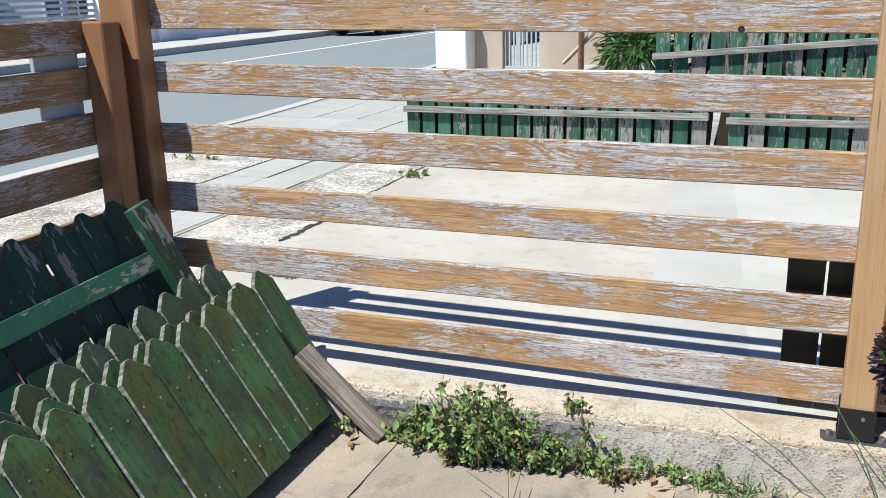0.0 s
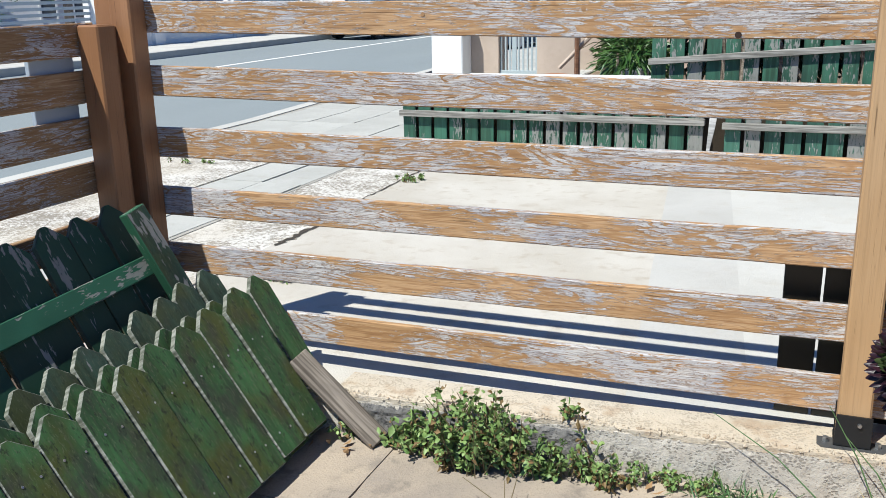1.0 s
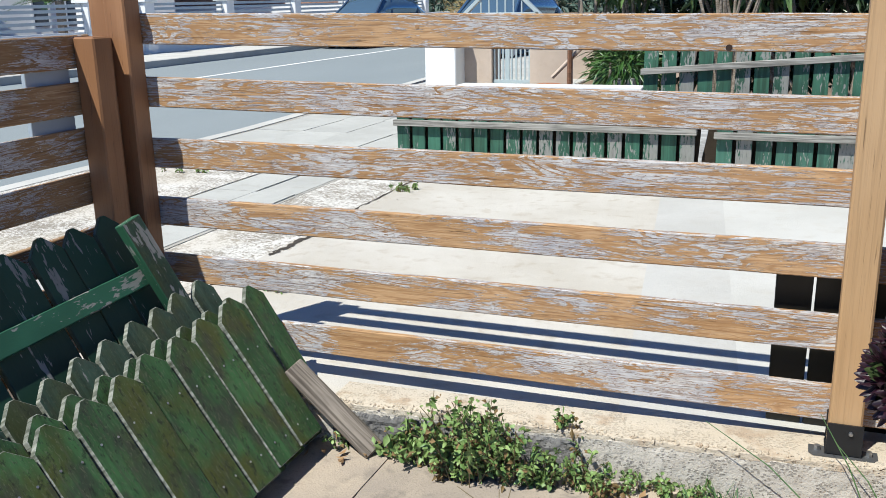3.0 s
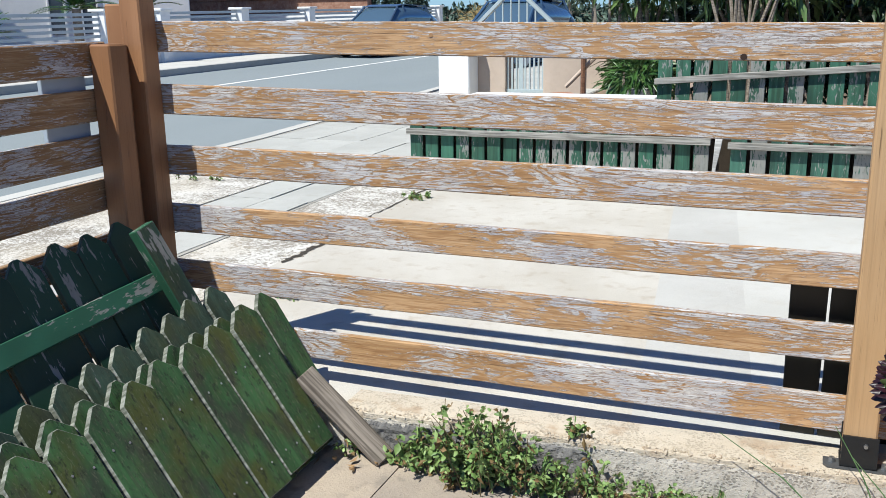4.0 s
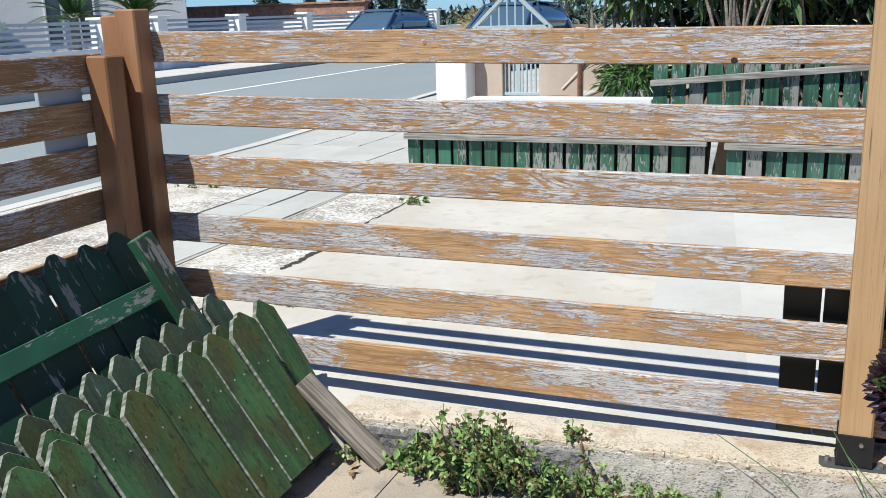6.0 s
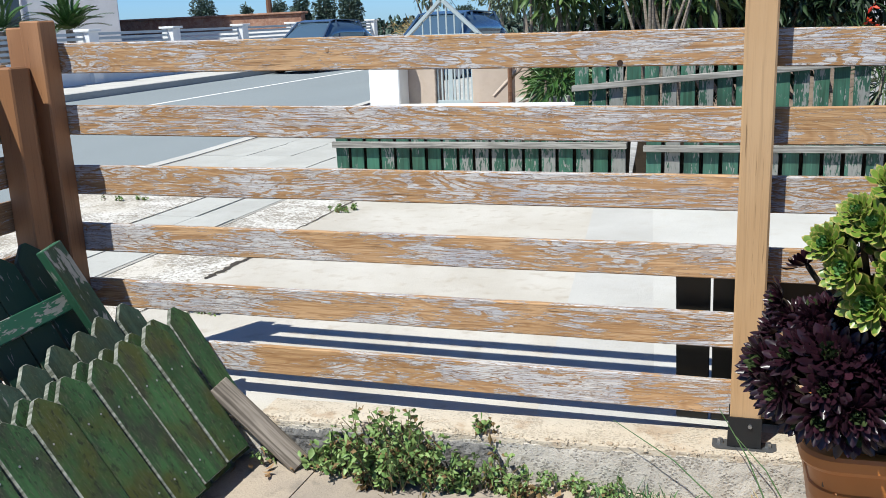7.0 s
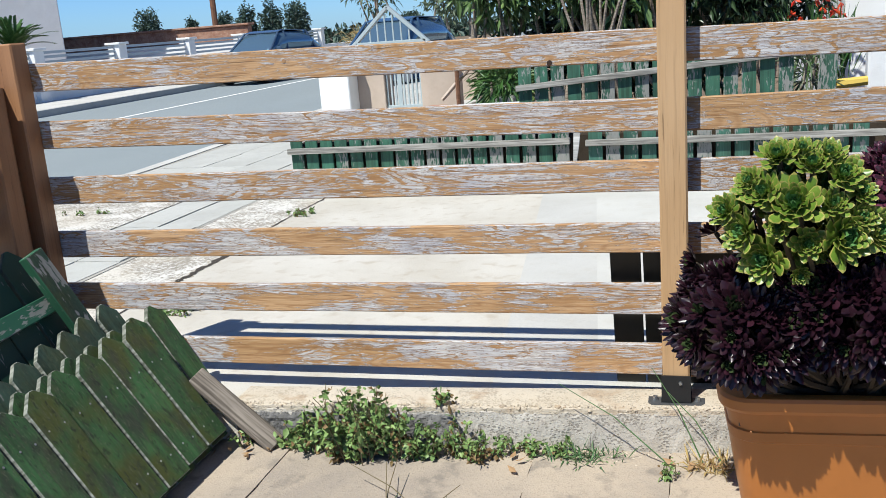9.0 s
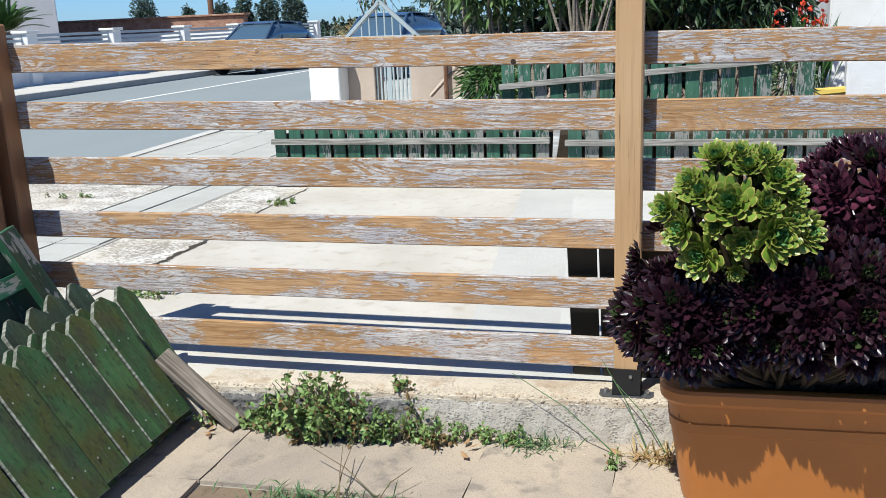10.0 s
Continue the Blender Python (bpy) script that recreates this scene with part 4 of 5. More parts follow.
    # more wine rosettes up here: redder leaves, with sun in their colour
    high = clump((0.73, -0.50, 0.80), (0.19, 0.17, 0.19), 60, 0.065, 0.095, 0.05) + clump((0.70, -0.52, 0.74), (0.12, 0.10, 0.14), 20, 0.065, 0.09, 0.05) + clump((0.98, -0.52, 0.66), (0.24, 0.2, 0.26), 50, 0.065, 0.095, 0.055)
    aeonium("tall dark purple aeonium behind the green one", purple + purple[3:] * 2, high, (0.8, -0.42, 0.24), M["bed"], "aeoniums in the planter")


# ---- weeds and litter along the curb ----
def weeds():
    r = random.Random(3)

    def clump(label, places, count, spread, height, leafsize, withered=0.1, name="weed"):
        w = thing(name, label, "weed", group="weeds along the curb")
        rows, brown, stems = [], [], bmesh.new()
        for (px, py) in places:
            for k in range(max(3, count // 16)):
                z0 = PATIO(px) - 0.01 if py < -0.16 else 0.018 if py < 0 else -0.004
                base = Vector((px + r.gauss(0, spread * 0.4), py + r.gauss(0, spread * 0.22), z0))
                base.y = min(base.y, -0.17) if py < -0.16 else py
                d = Vector((r.gauss(0, 0.36), r.gauss(-0.12, 0.3), r.uniform(0.6, 1.3)))
                ln = height * r.uniform(0.25, 1.0 if k % 5 else 1.25)
                tip = base + d.normalized() * ln
                mid = base.lerp(tip, 0.55) + Vector((0, 0, 0.02))
                tube([base, mid, tip], 0.0024, 0.0012, 4, stems)
                for q in range(16):
                    f = r.uniform(0.15, 1.0)
                    c = (base.lerp(mid, f * 2) if f < 0.5 else mid.lerp(tip, f * 2 - 1)) + Vector((r.gauss(0, 0.008), r.gauss(0, 0.008), r.gauss(0, 0.006)))
                    ld = scatter_dir(r, 0.5)
                    row = (c, ld, scatter_dir(r), leafsize * r.uniform(0.45, 1.35), leafsize * r.uniform(0.45, 0.85), r.uniform(0.1, 0.6))
                    (brown if r.random() < withered + (0.35 if f < 0.4 else 0) * withered * 3 else rows).append(row)
        tagged(part("foliage", broad_leaves("foliage", rows, M["weed"], len(rows)), None, w), kind="stuff")
        if brown:
            tagged(part("withered_foliage", blades("withered_foliage", brown, M["weed_brown"]), None, w, "withered brown leaves"), kind="stuff")
        tagged(part("stalk_growth", stems, M["stem"], w), kind="stuff")
        return w

    clump("leafy green weed growing from the foot of the curb", [(-1.17, -0.22), (-1.10, -0.24), (-1.00, -0.23), (-1.05, -0.21), (-1.08, -0.29)], 330, 0.10, 0.29, 0.027, 0.15)
    clump("tall leafy stalk of the curb weed", [(-1.04, -0.2)], 60, 0.04, 0.37, 0.030, 0.1)
    clump("green weed tuft beside the leafy one", [(-0.92, -0.25), (-0.84, -0.24), (-0.77, -0.23), (-0.71, -0.23)], 190, 0.07, 0.15, 0.025, 0.15)
    clump("small sprig on top of the curb", [(-0.80, -0.135)], 64, 0.05, 0.06, 0.026, 0.25)
    clump("withered weed trailing along the curb", [(-0.66, -0.23), (-0.60, -0.24), (-1.15, -0.31)], 60, 0.06, 0.06, 0.026, 0.75)
    clump("green weed at the plank's foot", [(-1.36, -0.21), (-1.29, -0.22)], 150, 0.06, 0.16, 0.030, 0.1)
    clump("low green weed along the curb", [(-0.56, -0.20), (-0.48, -0.19), (-0.41, -0.20), (-0.34, -0.19)], 84, 0.06, 0.075, 0.021, 0.10)
    clump("small weed on the patio joint", [(0.02, -0.33)], 80, 0.04, 0.07, 0.016, 0.1)
    clump("small weed under the pickets", [(-1.56, -0.18)], 70, 0.05, 0.13, 0.024, 0.1)

    def grass(label, c, count, spread, ln, mat, lean=0.6):
        w = thing("grass_tuft", label, "grass", group="grass tufts")
        rows = []
        for k in range(count):
            b = Vector((c[0] + r.gauss(0, spread), c[1] + r.gauss(0, spread * 0.5), c[2]))
            d = Vector((r.gauss(0, lean), r.gauss(-0.1, lean), 1.0))
            rows.append((b, d, scatter_dir(r), ln * r.uniform(0.5, 1.2), 0.006 * r.uniform(0.6, 1.4), r.uniform(0.1, 0.7)))
        tagged(part("grass_growth", blades("grass_growth", rows, mat), None, w), kind="stuff")

    grass("green grass tuft at the curb", (-0.27, -0.21, PATIO(0) - 0.02), 190, 0.06, 0.11, M["grass"], 0.8)
    grass("dry straw and grass beside the planter", (0.17, -0.26, PATIO(0) - 0.01), 90, 0.04, 0.14, M["straw"], 0.5)
    grass("grass in the open patio bed", (-0.96, -0.72, PATIO(-1.1) - 0.016), 300, 0.10, 0.10, M["grass"], 0.8)
    grass("grass in the open patio bed", (-0.72, -0.70, PATIO(-1.1) - 0.016), 240, 0.08, 0.10, M["grass"], 0.8)
    grass("grass tuft before the planter", (0.36, -0.93, PATIO(0.4)), 120, 0.06, 0.15, M["olive"], 0.7)
    clump("green tuft in the driveway crack", [(-2.90, 3.35), (-2.82, 3.38), (-2.86, 3.28)], 110, 0.10, 0.045, 0.020, 0.15)
    clump("green tuft in the driveway corner", [(-2.60, 0.95), (-2.45, 0.98), (-2.52, 0.90)], 100, 0.12, 0.05, 0.02, 0.15)
    clump("low green tuft at the pavement edge", [(-5.0, 3.5), (-4.85, 3.55)], 80, 0.14, 0.035, 0.02, 0.15)
    # long dry stalks
    for k, (b, t) in enumerate((((-0.83, -0.76, -0.15), (-0.88, -0.40, -0.06)), ((-0.66, -0.68, -0.15), (-1.03, -0.47, -0.05)), ((-0.80, -0.78, -0.15), (-0.91, -0.43, -0.06)), ((0.03, -0.24, -0.12), (-0.34, -0.22, 0.16)), ((0.14, -0.24, -0.12), (-0.03, -0.20, 0.22)), ((-0.72, -0.72, -0.15), (-0.62, -0.55, -0.06)), ((0.20, -0.22, -0.12), (0.02, -0.19, 0.13)))):
        w = thing("dry_stalk", "thin dry grass stalk", "grass", group="dry stalks")
        bm = tube([b, Vector(b).lerp(Vector(t), 0.5) + Vector((0, 0, 0.03)), t], 0.0028, 0.0012, 5)
        part("stalk", bm, M["grass"] if k in (3, 4, 6) else M["stem"], w)
    for k in range(20):
        x, y = r.choice(((-1.56, -0.26), (0.08, -0.30), (0.14, -0.28), (-0.55, -0.28), (-1.52, -0.24))), 0
        x, y = x[0] + r.gauss(0, 0.05), x[1] + r.gauss(0, 0.03)
        y = min(y, -0.17)
        d = Vector((r.gauss(0, 1), r.gauss(0, 1), 0.1))
        l = tagged(part("dry_leaf", blades("dry_leaf", [((x, y, PATIO(x) + 0.014), d, (d.y, -d.x, 0.5), 0.05, 0.022, -0.1)], M["dry"]), None), "curled dry brown leaf on the patio", "leaf", "dry leaves")


def gravel():
    """Grit and crumbs of mortar at the foot of the curb and along the cracked edge."""
    r = random.Random(77)
    bm = bmesh.new()
    for k in range(420):
        if k % 3:
            x = r.uniform(-1.6, 0.3)
            c = Vector((x, -0.155 - abs(r.gauss(0, 0.035)), PATIO(x) + 0.002))
        else:
            c = Vector((-2.9 + r.gauss(0, 0.05), r.uniform(0.8, 4.2), 0.002))
        q = r.uniform(0.002, 0.0065)
        b = bmesh.new()
        bmesh.ops.create_icosphere(b, subdivisions=1, radius=q)
        for v in b.verts:
            v.co *= r.uniform(0.6, 1.2)
            v.co.z *= 0.7
        join(bm, b, Matrix.Translation(c))
    tagged(part("gravel", bm, M["curb_top"]), "sandy grit and mortar crumbs at the curb", "gravel", kind="stuff")


# ---- shrubs and trees ----
def shrub(name, label, centre, radii, count, size, mat, stems, seed, aspect=0.22, group="", flat=0.0):
    r = random.Random(seed)
    s = thing(name, label, "shrub" if name != "tree" else "tree", group=group)
    rows = []
    for k in range(count):
        d = scatter_dir(r)
        f = r.random() ** 0.45
        lump = 0.75 + 0.45 * noise.noise((d.x * 2.2 + seed, d.y * 2.2, d.z * 2.2))
        c = Vector(centre) + Vector((d.x * radii[0], d.y * radii[1], d.z * radii[2])) * f * lump
        out = (d + scatter_dir(r) * 0.9 + Vector((0, 0, 0.25)))
        rows.append((c, out, scatter_dir(r), size * r.uniform(0.6, 1.3), size * aspect * r.uniform(0.7, 1.3), r.uniform(0, 0.6)))
    tagged(part("crown", blades("crown", rows, mat), None, s), kind="stuff")
    for k in range(stems):
        d = scatter_dir(r, 1.2)
        b = Vector((centre[0] + r.gauss(0, radii[0] * 0.28), centre[1] + r.gauss(0, radii[1] * 0.2), -0.05))
        t = Vector(centre) + Vector((d.x * radii[0] * 0.6, d.y * radii[1] * 0.6, abs(d.z) * radii[2] * 0.5))
        part("stem" if name != "tree" else "trunk", tube([b, b.lerp(t, 0.4) + Vector((r.gauss(0, 0.05), 0, 0)), t], 0.032 if name != "tree" else 0.09, 0.01, 6), M["bark"], s)
    return s


def greenery():
    shrub("oleander", "large oleander shrub with long green leaves and bare stems", (-0.75, 7.2, 2.15), (1.55, 1.0, 1.15), 5200, 0.19, M["oleander"], 16, 11, 0.24)
    shrub("oleander", "oleander shrub in the front garden", (-2.0, 7.6, 2.0), (0.9, 0.8, 0.9), 2300, 0.19, M["oleander"], 7, 12, 0.24)
    shrub("shrub", "shrub beside the white house, leaves coloured dark for shade", (0.75, 7.3, 1.7), (1.05, 0.8, 0.9), 4200, 0.14, M["dark_bush"], 6, 13, 0.35)
    shrub("shrub", "foliage under the oleander, leaves coloured dark for shade", (-0.6, 8.3, 1.0), (2.3, 0.5, 0.9), 5200, 0.15, M["dark_bush"], 6, 23, 0.4)
    shrub("shrub", "green shrub beside the gate wall", (-1.9, 6.9, 0.62), (0.42, 0.4, 0.5), 1100, 0.12, M["oleander"], 4, 14, 0.42)
    shrub("spiky_plant", "spiky green plant behind the picket panel", (1.0, 5.0, 0.78), (0.14, 0.14, 0.3), 160, 0.26, M["olive"], 2, 15, 0.08)
    # bare canes fanning out at the front of the oleander
    r = random.Random(61)
    canes = bpy.data.objects["oleander"]
    for k in range(10):
        u = r.uniform(-0.75, 0.75)
        b = Vector((-0.82 + 0.12 * u, 6.35 + r.uniform(-0.1, 0.1), -0.03))
        m = Vector((-0.86 + 0.38 * u, 6.3, 1.05))
        t = Vector((-0.88 + 1.15 * u + r.gauss(0, 0.12), 6.3 + r.uniform(-0.2, 0.2), 2.3))
        part("stem", tube([b, m, m.lerp(t, 0.5) + Vector((r.gauss(0, 0.05), 0, 0)), t], r.uniform(0.014, 0.026), 0.010, 6), M["bark"], canes)
    fl = thing("red_lily", "red lilies flowering beside the white house", "flower")
    r = random.Random(8)
    rows, rowsg = [], []
    for k in range(16):
        c = Vector((1.05 + r.uniform(-0.2, 0.5), 6.3 + r.uniform(-0.2, 0.2), 1.25 + r.uniform(-0.1, 0.22)))
        for q in range(7):
            rows.append((c, scatter_dir(r, 0.3), scatter_dir(r), 0.06, 0.03, 0.2))
        rowsg += [((c.x + r.gauss(0, 0.05), c.y, 0.5), (r.gauss(0, 0.2), r.gauss(0, 0.2), 1), scatter_dir(r), r.uniform(0.6, 1.0), 0.03, 0.1) for q in range(5)]
    tagged(part("blossom", blades("blossom", rows, M["flower"]), None, fl, "bright red petals"), kind="stuff")
    tagged(part("foliage", blades("foliage", rowsg, M["palm"]), None, fl), kind="stuff")
    for x, y, h, w, s in ((-33.4, 50, 3.6, 1.0, 31), (-28.1, 50, 2.9, 0.7, 32), (-26.5, 50, 3.2, 0.75, 33), (-24.9, 50, 3.3, 0.9, 34), (-23.2, 50, 3.3, 0.95, 36), (-30.3, 50, 2.7, 0.45, 35), (-19.0, 60, 2.3, 1.2, 37)):
        z = 0.0
        shrub("tree", "dark conifer beyond the houses", (x, y, z + h * 0.6), (w, w, h * 0.5), 2600, 0.20, M["conifer"], 2, s, 0.5, "far conifers")
    shrub("far_woods", "distant dark green tree line on the horizon", (-45, 95, 0.5), (60, 4, 1.0), 5000, 0.9, M["conifer"], 3, 71, 0.5)
    shrub("tree", "thin grey-green tree behind the parked cars", (-13.2, 36, 3.1), (1.9, 1.6, 1.6), 900, 0.22, M["olive"], 5, 41, 0.4)
    shrub("tree", "green tree behind the second car", (-7.2, 26, 2.3), (1.3, 1.2, 1.4), 1600, 0.2, M["olive"], 4, 42, 0.4)
    shrub("dry_grass", "tall dry straw-coloured grass beside the road", (-14.2, 38, 0.8), (2.0, 1.5, 0.8), 1500, 0.4, M["straw"], 3, 43, 0.06)


def cycad(label, x, y, z, scale, seed):
    r = random.Random(seed)
    p = thing("cycad_palm", label, "palm", pose(x, y, z), group="cycad palms")
    rows = []
    for k in range(34):
        a, e = r.uniform(0, 6.283), r.uniform(0.15, 1.3)
        d = Vector((math.cos(a) * math.cos(e), math.sin(a) * math.cos(e), math.sin(e)))
        ln = scale * r.uniform(0.8, 1.1)
        for q in range(26):
            f = 0.12 + 0.88 * q / 25
            c = d * ln * f + Vector((0, 0, -0.35 * ln * f * f))
            side = d.cross(Vector((0, 0, 1))).normalized()
            for s in (-1, 1):
                rows.append((c, side * s + d * 0.6 + Vector((0, 0, 0.25)), d, 0.17 * scale * (1.1 - 0.6 * f), 0.03 * scale, 0.2))
    tagged(part("crown", blades("crown", rows, M["palm"]), None, p), kind="stuff")
    part("trunk", tube([(0, 0, -1.85), (0, 0, 0.05)], 0.14, 0.12, 8), M["bark"], p)


# ---- buildings and walls ----
def gate_front():
    # added block behind the far panels, near-black so their gaps look shaded
    structure("flower_bed", box(-3.25, 8.0, 4.26, 4.75, -0.1, 0.438, 0.02), M["bed"], "added near-black block behind the picket gaps, standing in for shade", "flower bed")
    structure("low_wall", box(-2.95, -1.36, 4.75, 4.95, -0.1, 0.645, 0.006), M["white"], "low white rendered garden wall", "wall")
    structure("gate_pillar", box(-5.42, -4.52, 10.5, 10.95, -0.1, 1.10, 0.01), M["beige"], "beige rendered gate pillar in shade", "pillar")
    structure("gate_pillar_front", box(-5.44, -4.95, 10.1, 10.50, -0.1, 1.10, 0.015), M["white"], "peeling white end of the gate pillar", "pillar")
    structure("gate_wall", box(-3.92, -3.35, 10.45, 10.8, -0.1, 1.05, 0.01), M["beige"], "beige rendered wall beside the gate", "wall")
    structure("gate_wall_rear", box(-4.6, -1.5, 12.8, 13.0, -0.1, 0.9, 0.01), M["beige"], "beige garden wall behind the gate", "wall")
    g = thing("garden_gate", "grey painted metal gate with upright bars under a gable frame", "gate")
    for k in range(9):
        x = -4.50 + k * 0.068
        w = 0.035 if k == 3 else 0.013
        part("bar", box(x - w, x + w, 10.56, 10.585, 0.02, 1.10, 0.002), M["gate"], g)
    for z in (0.12, 1.08):
        part("cross_bar", box(-4.54, -3.92, 10.55, 10.6, z, z + 0.05, 0.003), M["gate"], g)
    apex, l, rr = Vector((-4.375, 10.5, 1.66)), Vector((-4.96, 10.5, 1.12)), Vector((-3.76, 10.5, 1.10))
    for a, b in ((l, apex), (apex, rr)):
        d = (b - a).normalized()
        n = Vector((-d.z, 0, d.x))
        bm = prism([(a.x - n.x * 0.03, a.z - n.z * 0.03), (b.x - n.x * 0.03, b.z - n.z * 0.03), (b.x + n.x * 0.02, b.z + n.z * 0.02), (a.x + n.x * 0.02, a.z + n.z * 0.02)], 10.46, 10.56, 0.004)
        part("gable_bar", bm, M["gate"], g, "pale grey sloping gable bar")
    part("tie_bar", box(-4.9, -3.8, 10.46, 10.52, 1.09, 1.15, 0.003), M["gate"], g)
    for k in range(6):
        x = -4.68 + k * 0.125
        top = 1.62 - abs(x + 4.375) * 0.92
        part("gable_rod", box(x - 0.011, x + 0.011, 10.48, 10.5, 1.13, top, 0.002), M["gate"], g)


def pots_and_rail():
    h = thing("stair_rail", "pale stair rail in the front garden", "handrail", pose(-2.95, 9.0, 0))
    part("rail", tube([(-0.25, 0, 0.35), (0.15, 0, 0.75), (0.2, 0, 1.15)], 0.03, 0.03, 6), M["beige"], h)
    part("post", tube([(0.0, -0.1, 0.0), (0.0, -0.1, 1.0)], 0.03, 0.03, 6), M["pole"], h)
    p = thing("flower_pot", "round white flower pot with striped plant", "pot", pose(-1.72, 6.1, -0.03))
    part("pot", tube([(0, 0, 0), (0, 0, 0.35), (0, 0, 0.62)], 0.10, 0.14, 14), M["slab"], p)
    shrub("spiky_plant", "spiky striped plant in the white pot", (-1.72, 6.1, 0.78), (0.28, 0.2, 0.22), 220, 0.30, M["palm"], 1, 66, 0.09)
    p = thing("flower_pot", "round terracotta flower pot", "pot", pose(-2.62, 6.6, -0.03))
    part("pot", tube([(0, 0, 0), (0, 0, 0.3), (0, 0, 0.52)], 0.10, 0.13, 14), M["pot"], p)


def white_house():
    h = thing("house", "white rendered house with shaded upper wall beside the shrubs", "house")
    part("wall", box(1.72, 9.0, 8.2, 14.0, -0.1, 5.0, 0.02), M["white"], h)
    part("wall", box(1.55, 2.6, 5.6, 5.75, -0.1, 1.12, 0.02), M["white"], h)
    part("roof", box(2.0, 9.1, 8.1, 14.1, 5.0, 5.2, 0.02), M["white"], h)
    y = thing("toy", "yellow plastic thing beside the white wall", "toy", pose(1.38, 5.3, 0.62))
    part("body", tube([(-0.12, 0, 0), (0.12, 0, 0.02)], 0.045, 0.04, 8), M["yellow"], y)


def far_side():
    h = thing("house", "white house across the road with tall dark windows", "house")
    front = pose(-24.4, 29.5, 0, 0, 0, 47)
    part("wall", box(-9.0, 0.0, 0.0, 7.0, -0.1, 9.0, 0.03), M["white"], h, at=front)
    part("wall", box(-40, -27.2, 8.0, 20.0, -0.1, 9.0, 0.03), M["white"], h)
    part("roof", box(-9.2, 0.2, -0.2, 7.2, 9.0, 9.3, 0.03), M["white"], h, at=front)
    for x in (-3.9, -5.1):
        w = part("window", box(x - 0.25, x + 0.25, -0.03, 0.05, 0.6, 4.6, 0.01), M["window"], h, "tall dark window", at=front)
        for e in (-1, 1):
            part("frame", box(x + e * 0.30 - 0.04, x + e * 0.30 + 0.04, -0.06, 0.02, 0.5, 4.7, 0.01), M["white"], w)
    structure("white_garden_wall", box(-34, -18.9, 33.6, 33.85, -0.1, 1.22, 0.02), M["white"], "white rendered wall before the brown one", "wall")
    structure("brown_wall", box(-34, -18.5, 34.0, 34.4, -0.1, 1.84, 0.02), M["red"], "long brown weathered stone wall", "wall")
    structure("brown_wall_cap", box(-34.1, -18.4, 33.9, 34.5, 1.84, 1.93, 0.02), M["red"], "weathered broken coping of the brown wall", "wall")
    b = structure("boundary_wall", box(-17.12, -16.95, -12, 44, -0.1, 0.72, 0.01), M["white"], "white low boundary wall across the road", "wall")
    f = thing("railing", "grey slatted metal railing between white pillars across the road", "railing")
    ys = [-4.0, 0.1, 4.1, 8.1, 12.1, 16.13, 18.3, 22.15, 26.3, 30.3, 34.3, 38.3]
    for y in ys:
        p = part("pillar", box(-17.22, -16.82, y - 0.2, y + 0.2, -0.05, 1.42, 0.01), M["white"], f, "white rendered pillar")
        part("cap", box(-17.28, -16.76, y - 0.26, y + 0.26, 1.42, 1.49, 0.01), M["white"], p)
    for y0, y1 in zip(ys, ys[1:]):
        for z in (0.78, 0.92, 1.06, 1.20, 1.32):
            part("slat", box(-17.04, -17.00, y0 + 0.2, y1 - 0.2, z, z + 0.075, 0.003), M["rail_metal"], f)
    cycad("green cycad palm behind the railing", -18.5, 19.4, 1.45, 1.45, 51)
    cycad("green cycad palm behind the railing", -18.5, 16.8, 1.45, 1.4, 52)
    cycad("green cycad palm behind the railing", -18.8, 14.2, 0.9, 0.9, 53)
    p = thing("utility_pole", "brown wooden utility pole", "pole", pose(-21.1, 36.0, -0.3))
    part("pole", tube([(0, 0, -0.1), (0, 0, 7.5)], 0.15, 0.11, 8), M["pole"], p)
    p = thing("utility_pole", "distant thin brown utility pole", "pole", pose(-21.5, 60.0, 0))
    part("pole", tube([(0, 0, -0.1), (0, 0, 5.0)], 0.10, 0.08, 8), M["pole"], p)
    part("cross_arm", box(-0.5, 0.5, -0.04, 0.04, 3.9, 4.0), M["pole"], p)
    w = thing("overhead_wire", "thin overhead wire between the poles", "wire")
    part("wire", tube([(-45, 30, 5.1), (-32, 33, 4.4), (-20.2, 36, 4.3), (-20.6, 48, 3.4), (-21.5, 60, 4.0)], 0.012, 0.012, 4), M["metal"], w)


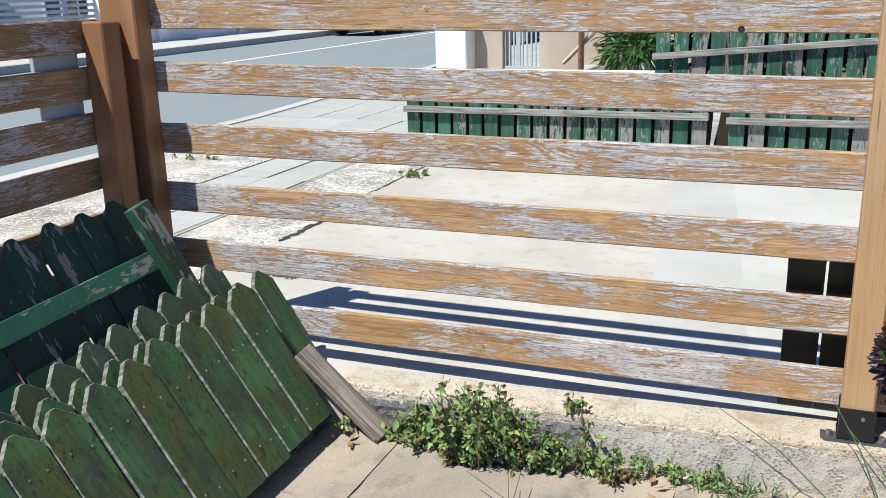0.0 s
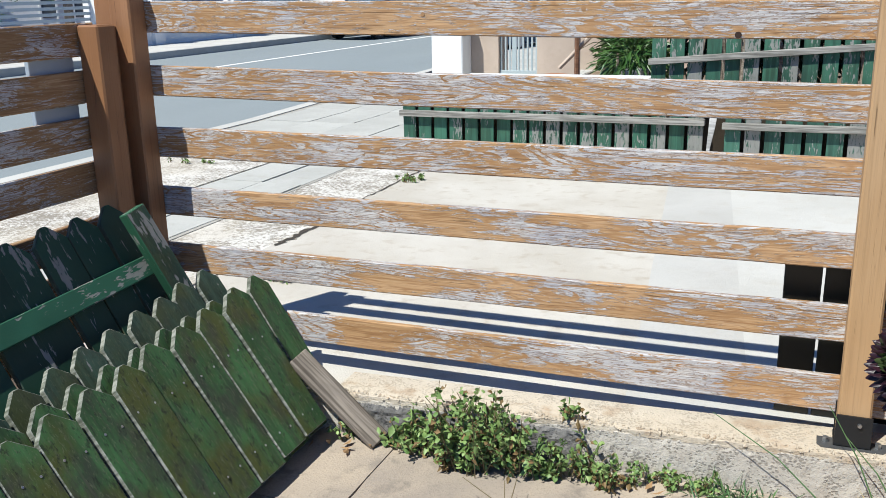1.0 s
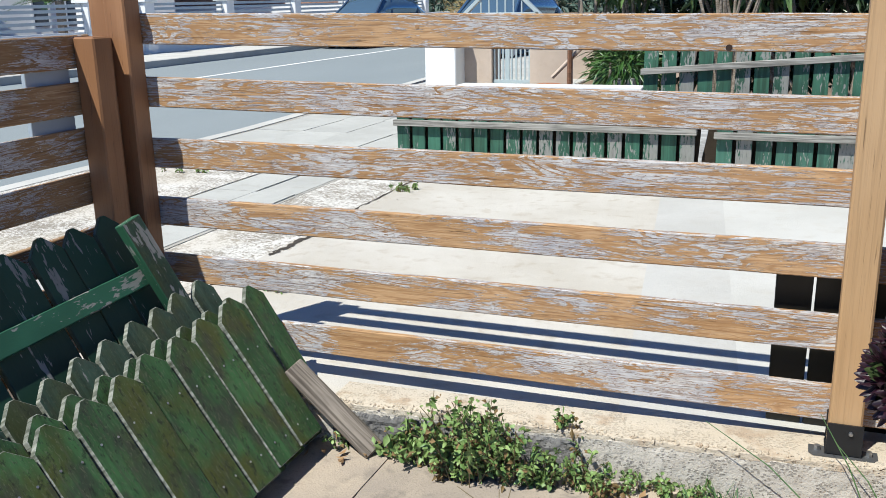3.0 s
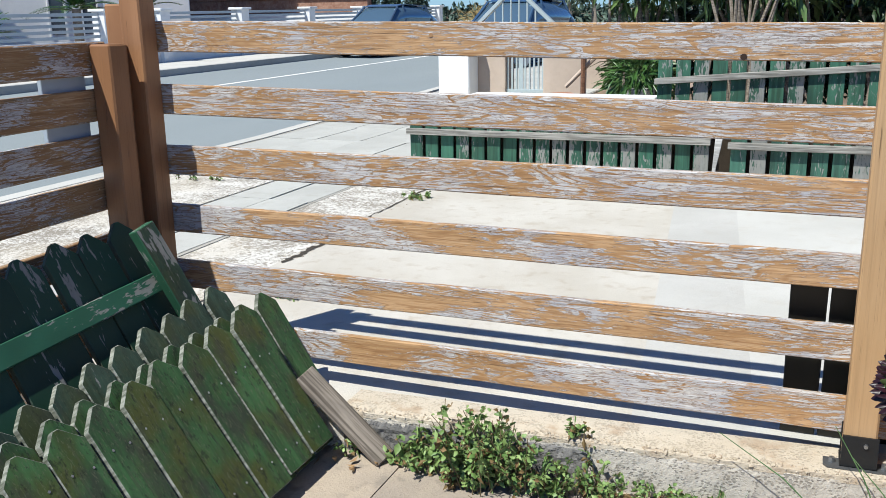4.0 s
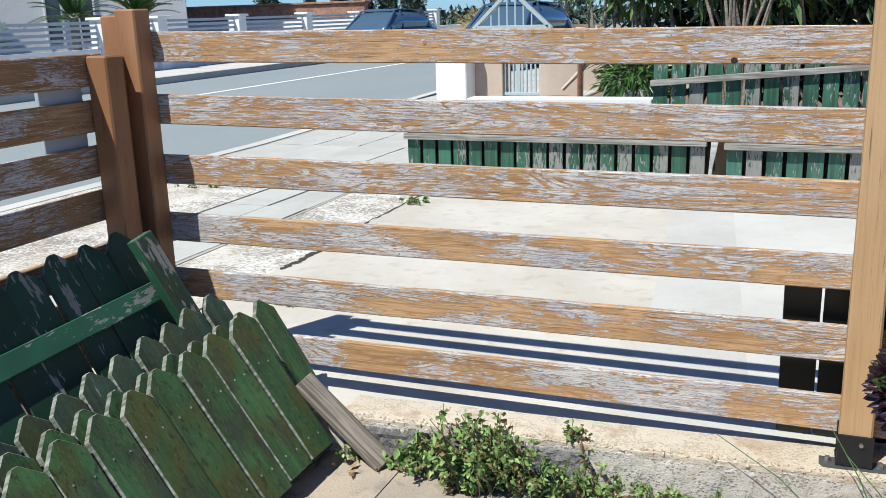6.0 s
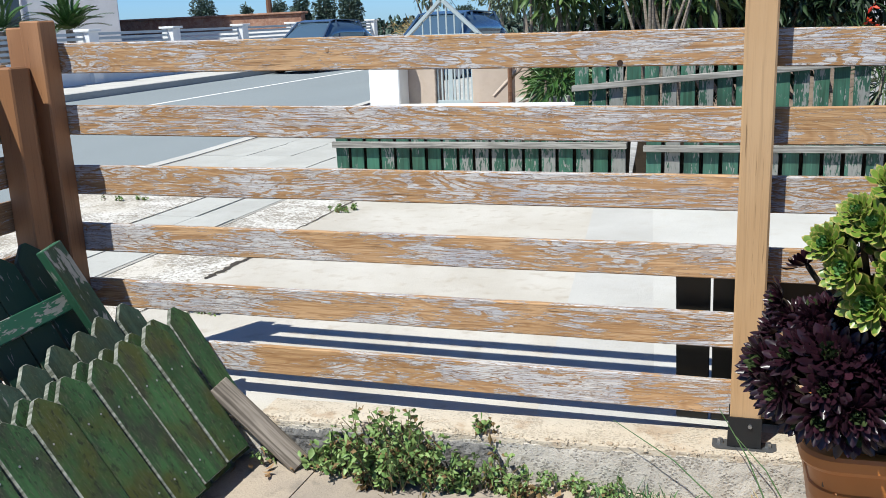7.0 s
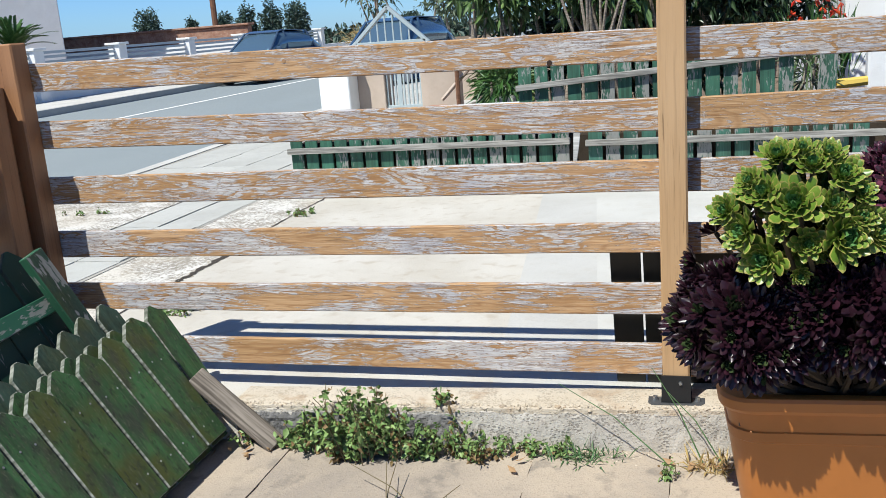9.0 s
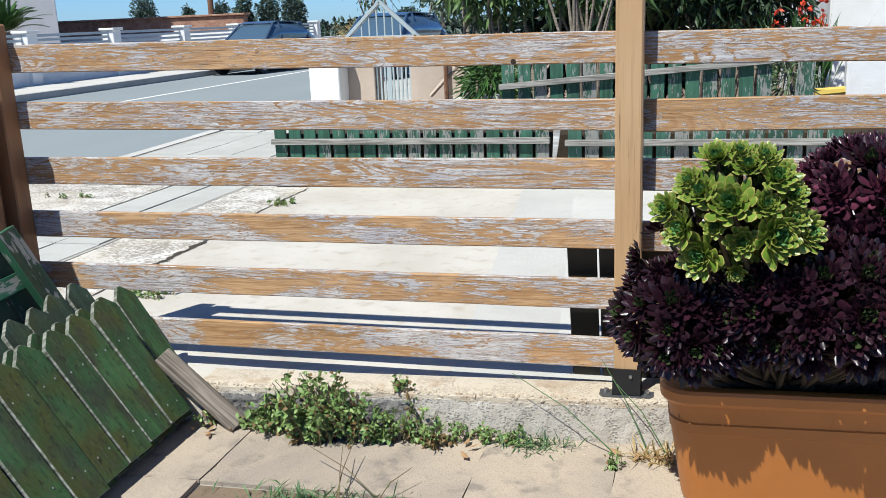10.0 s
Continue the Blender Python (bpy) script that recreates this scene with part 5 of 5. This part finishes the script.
# ---- parked cars ----
def car(label, x, y, yaw, body_mat, height=1.46, length=4.2, width=1.74):
    """A parked hatchback, its front towards -y."""
    c = thing("car", label, "car", pose(x, y, -0.10, 0, 0, yaw), group="parked cars")
    L, W, H = length / 2, width / 2, height

    def loft(stations, name, mat, parent):
        bm = bmesh.new()
        rings = []
        for yy, w, z0, z1, tuck in stations:
            pts = [(-w, z0), (-w * 1.0, z0 + (z1 - z0) * 0.55), (-w * tuck, z1 - 0.03), (-w * tuck * 0.85, z1), (0, z1 + 0.02), (w * tuck * 0.85, z1), (w * tuck, z1 - 0.03), (w, z0 + (z1 - z0) * 0.55), (w, z0)]
            rings.append([bm.verts.new((px, yy, pz)) for px, pz in pts])
        for a, b in zip(rings, rings[1:]):
            for k in range(len(a) - 1):
                bm.faces.new((a[k], a[k + 1], b[k + 1], b[k]))
            bm.faces.new((a[-1], a[0], b[0], b[-1]))
        bm.faces.new(rings[0][::-1])
        bm.faces.new(rings[-1])
        bmesh.ops.recalc_face_normals(bm, faces=bm.faces[:])
        return part(name, bm, mat, parent, smooth=True)

    loft([(-L, W * 0.78, 0.28, 0.62, 0.9), (-L + 0.12, W * 0.92, 0.22, 0.72, 0.93), (-L + 0.5, W, 0.2, 0.86, 0.94), (-L + 1.05, W, 0.2, 0.96, 0.95), (0, W, 0.2, 0.98, 0.96), (L - 0.6, W, 0.22, 1.0, 0.95), (L - 0.1, W * 0.93, 0.26, 0.98, 0.92), (L, W * 0.85, 0.34, 0.8, 0.9)], "body", body_mat, c)
    cab = loft([(-L + 0.95, W * 0.90, 0.93, 0.97, 0.95), (-L + 1.75, W * 0.90, 0.93, H - 0.05, 0.80), (-0.05, W * 0.90, 0.93, H, 0.79), (L - 0.85, W * 0.90, 0.93, H - 0.04, 0.78), (L - 0.15, W * 0.88, 0.93, 1.02, 0.9)], "cabin", M["car_glass"], c)
    # roof and pillars lie on the glass
    roof = bmesh.new()
    for ya, yb, za, zb in ((-L + 1.70, -0.05, H - 0.055, H), (-0.05, L - 0.80, H, H - 0.045)):
        a = [roof.verts.new(p) for p in ((-W * 0.72, ya, za + 0.012), (W * 0.72, ya, za + 0.012), (W * 0.72, yb, zb + 0.012), (-W * 0.72, yb, zb + 0.012))]
        e = roof.faces.new(a)
        mid = [roof.verts.new(v.co + Vector((0, 0, 0.025))) for v in a]
        roof.faces.new(mid)
        for k in range(4):
            roof.faces.new((a[k], a[(k + 1) % 4], mid[(k + 1) % 4], mid[k]))
    part("roof", roof, body_mat, c)
    for s in (-1, 1):
        for (ya, za, xa), (yb, zb, xb) in (((-L + 1.0, 0.97, 0.91), (-L + 1.75, H - 0.03, 0.74)), ((-0.1, 0.97, 0.92), (-0.05, H - 0.01, 0.74)), ((L - 0.55, 0.98, 0.92), (L - 0.85, H - 0.03, 0.73))):
            part("window_post", tube([(s * W * xa, ya, za), (s * W * xb, yb, zb)], 0.04, 0.035, 6), body_mat, c)
        m = part("mirror", box(s * (W + 0.02) - 0.09, s * (W + 0.02) + 0.09, -L + 1.32, -L + 1.44, 0.96, 1.09, 0.03), body_mat, c)
        part("headlight", box(s * W * 0.68 - 0.16, s * W * 0.68 + 0.16, -L - 0.005, -L + 0.2, 0.56, 0.70, 0.04), M["lamp"], c)
        for yy in (-L + 0.8, L - 0.8):
            t = tube([(s * (W - 0.2), yy, 0.30), (s * (W + 0.005), yy, 0.30)], 0.30, 0.30, 18)
            t = part("tyre", t, M["tyre"], c)
            part("rim", tube([(s * (W - 0.05), yy, 0.30), (s * (W + 0.012), yy, 0.30)], 0.20, 0.19, 14), M["rim"], t)
    part("bumper", box(-W * 0.8, W * 0.8, -L - 0.03, -L + 0.1, 0.26, 0.44, 0.04), M["tyre"], c)
    part("aerial", tube([(0, 0.6, H), (-0.25, 0.3, H + 0.5)], 0.008, 0.006, 4), M["tyre"], c)


main_fence()
left_fence()
picket_stack()
planter()
aeoniums()
weeds()
far_fences()
black_boards()
gate_front()
pots_and_rail()
white_house()
far_side()
car("dark grey hatchback parked at the far kerb", -13.35, 25.1, -10, M["car_grey"], 1.57)
car("dark blue hatchback parked beyond the gate", -7.15, 19.5, -10, M["car_blue"], 1.62)
greenery()
jag = random.Random(4)
crack([(-2.86 + jag.uniform(-0.012, 0.012), 1.46 + k * 0.027) for k in range(27)], 0.024)
crack([(-2.925 + jag.uniform(-0.010, 0.010), 2.3 + k * 0.06) for k in range(30)], 0.008)
crack([(-2.86 + jag.uniform(-0.01, 0.01), -0.1 + k * 0.09) for k in range(14)], 0.006)
gravel()
patio_tiles()
paving()
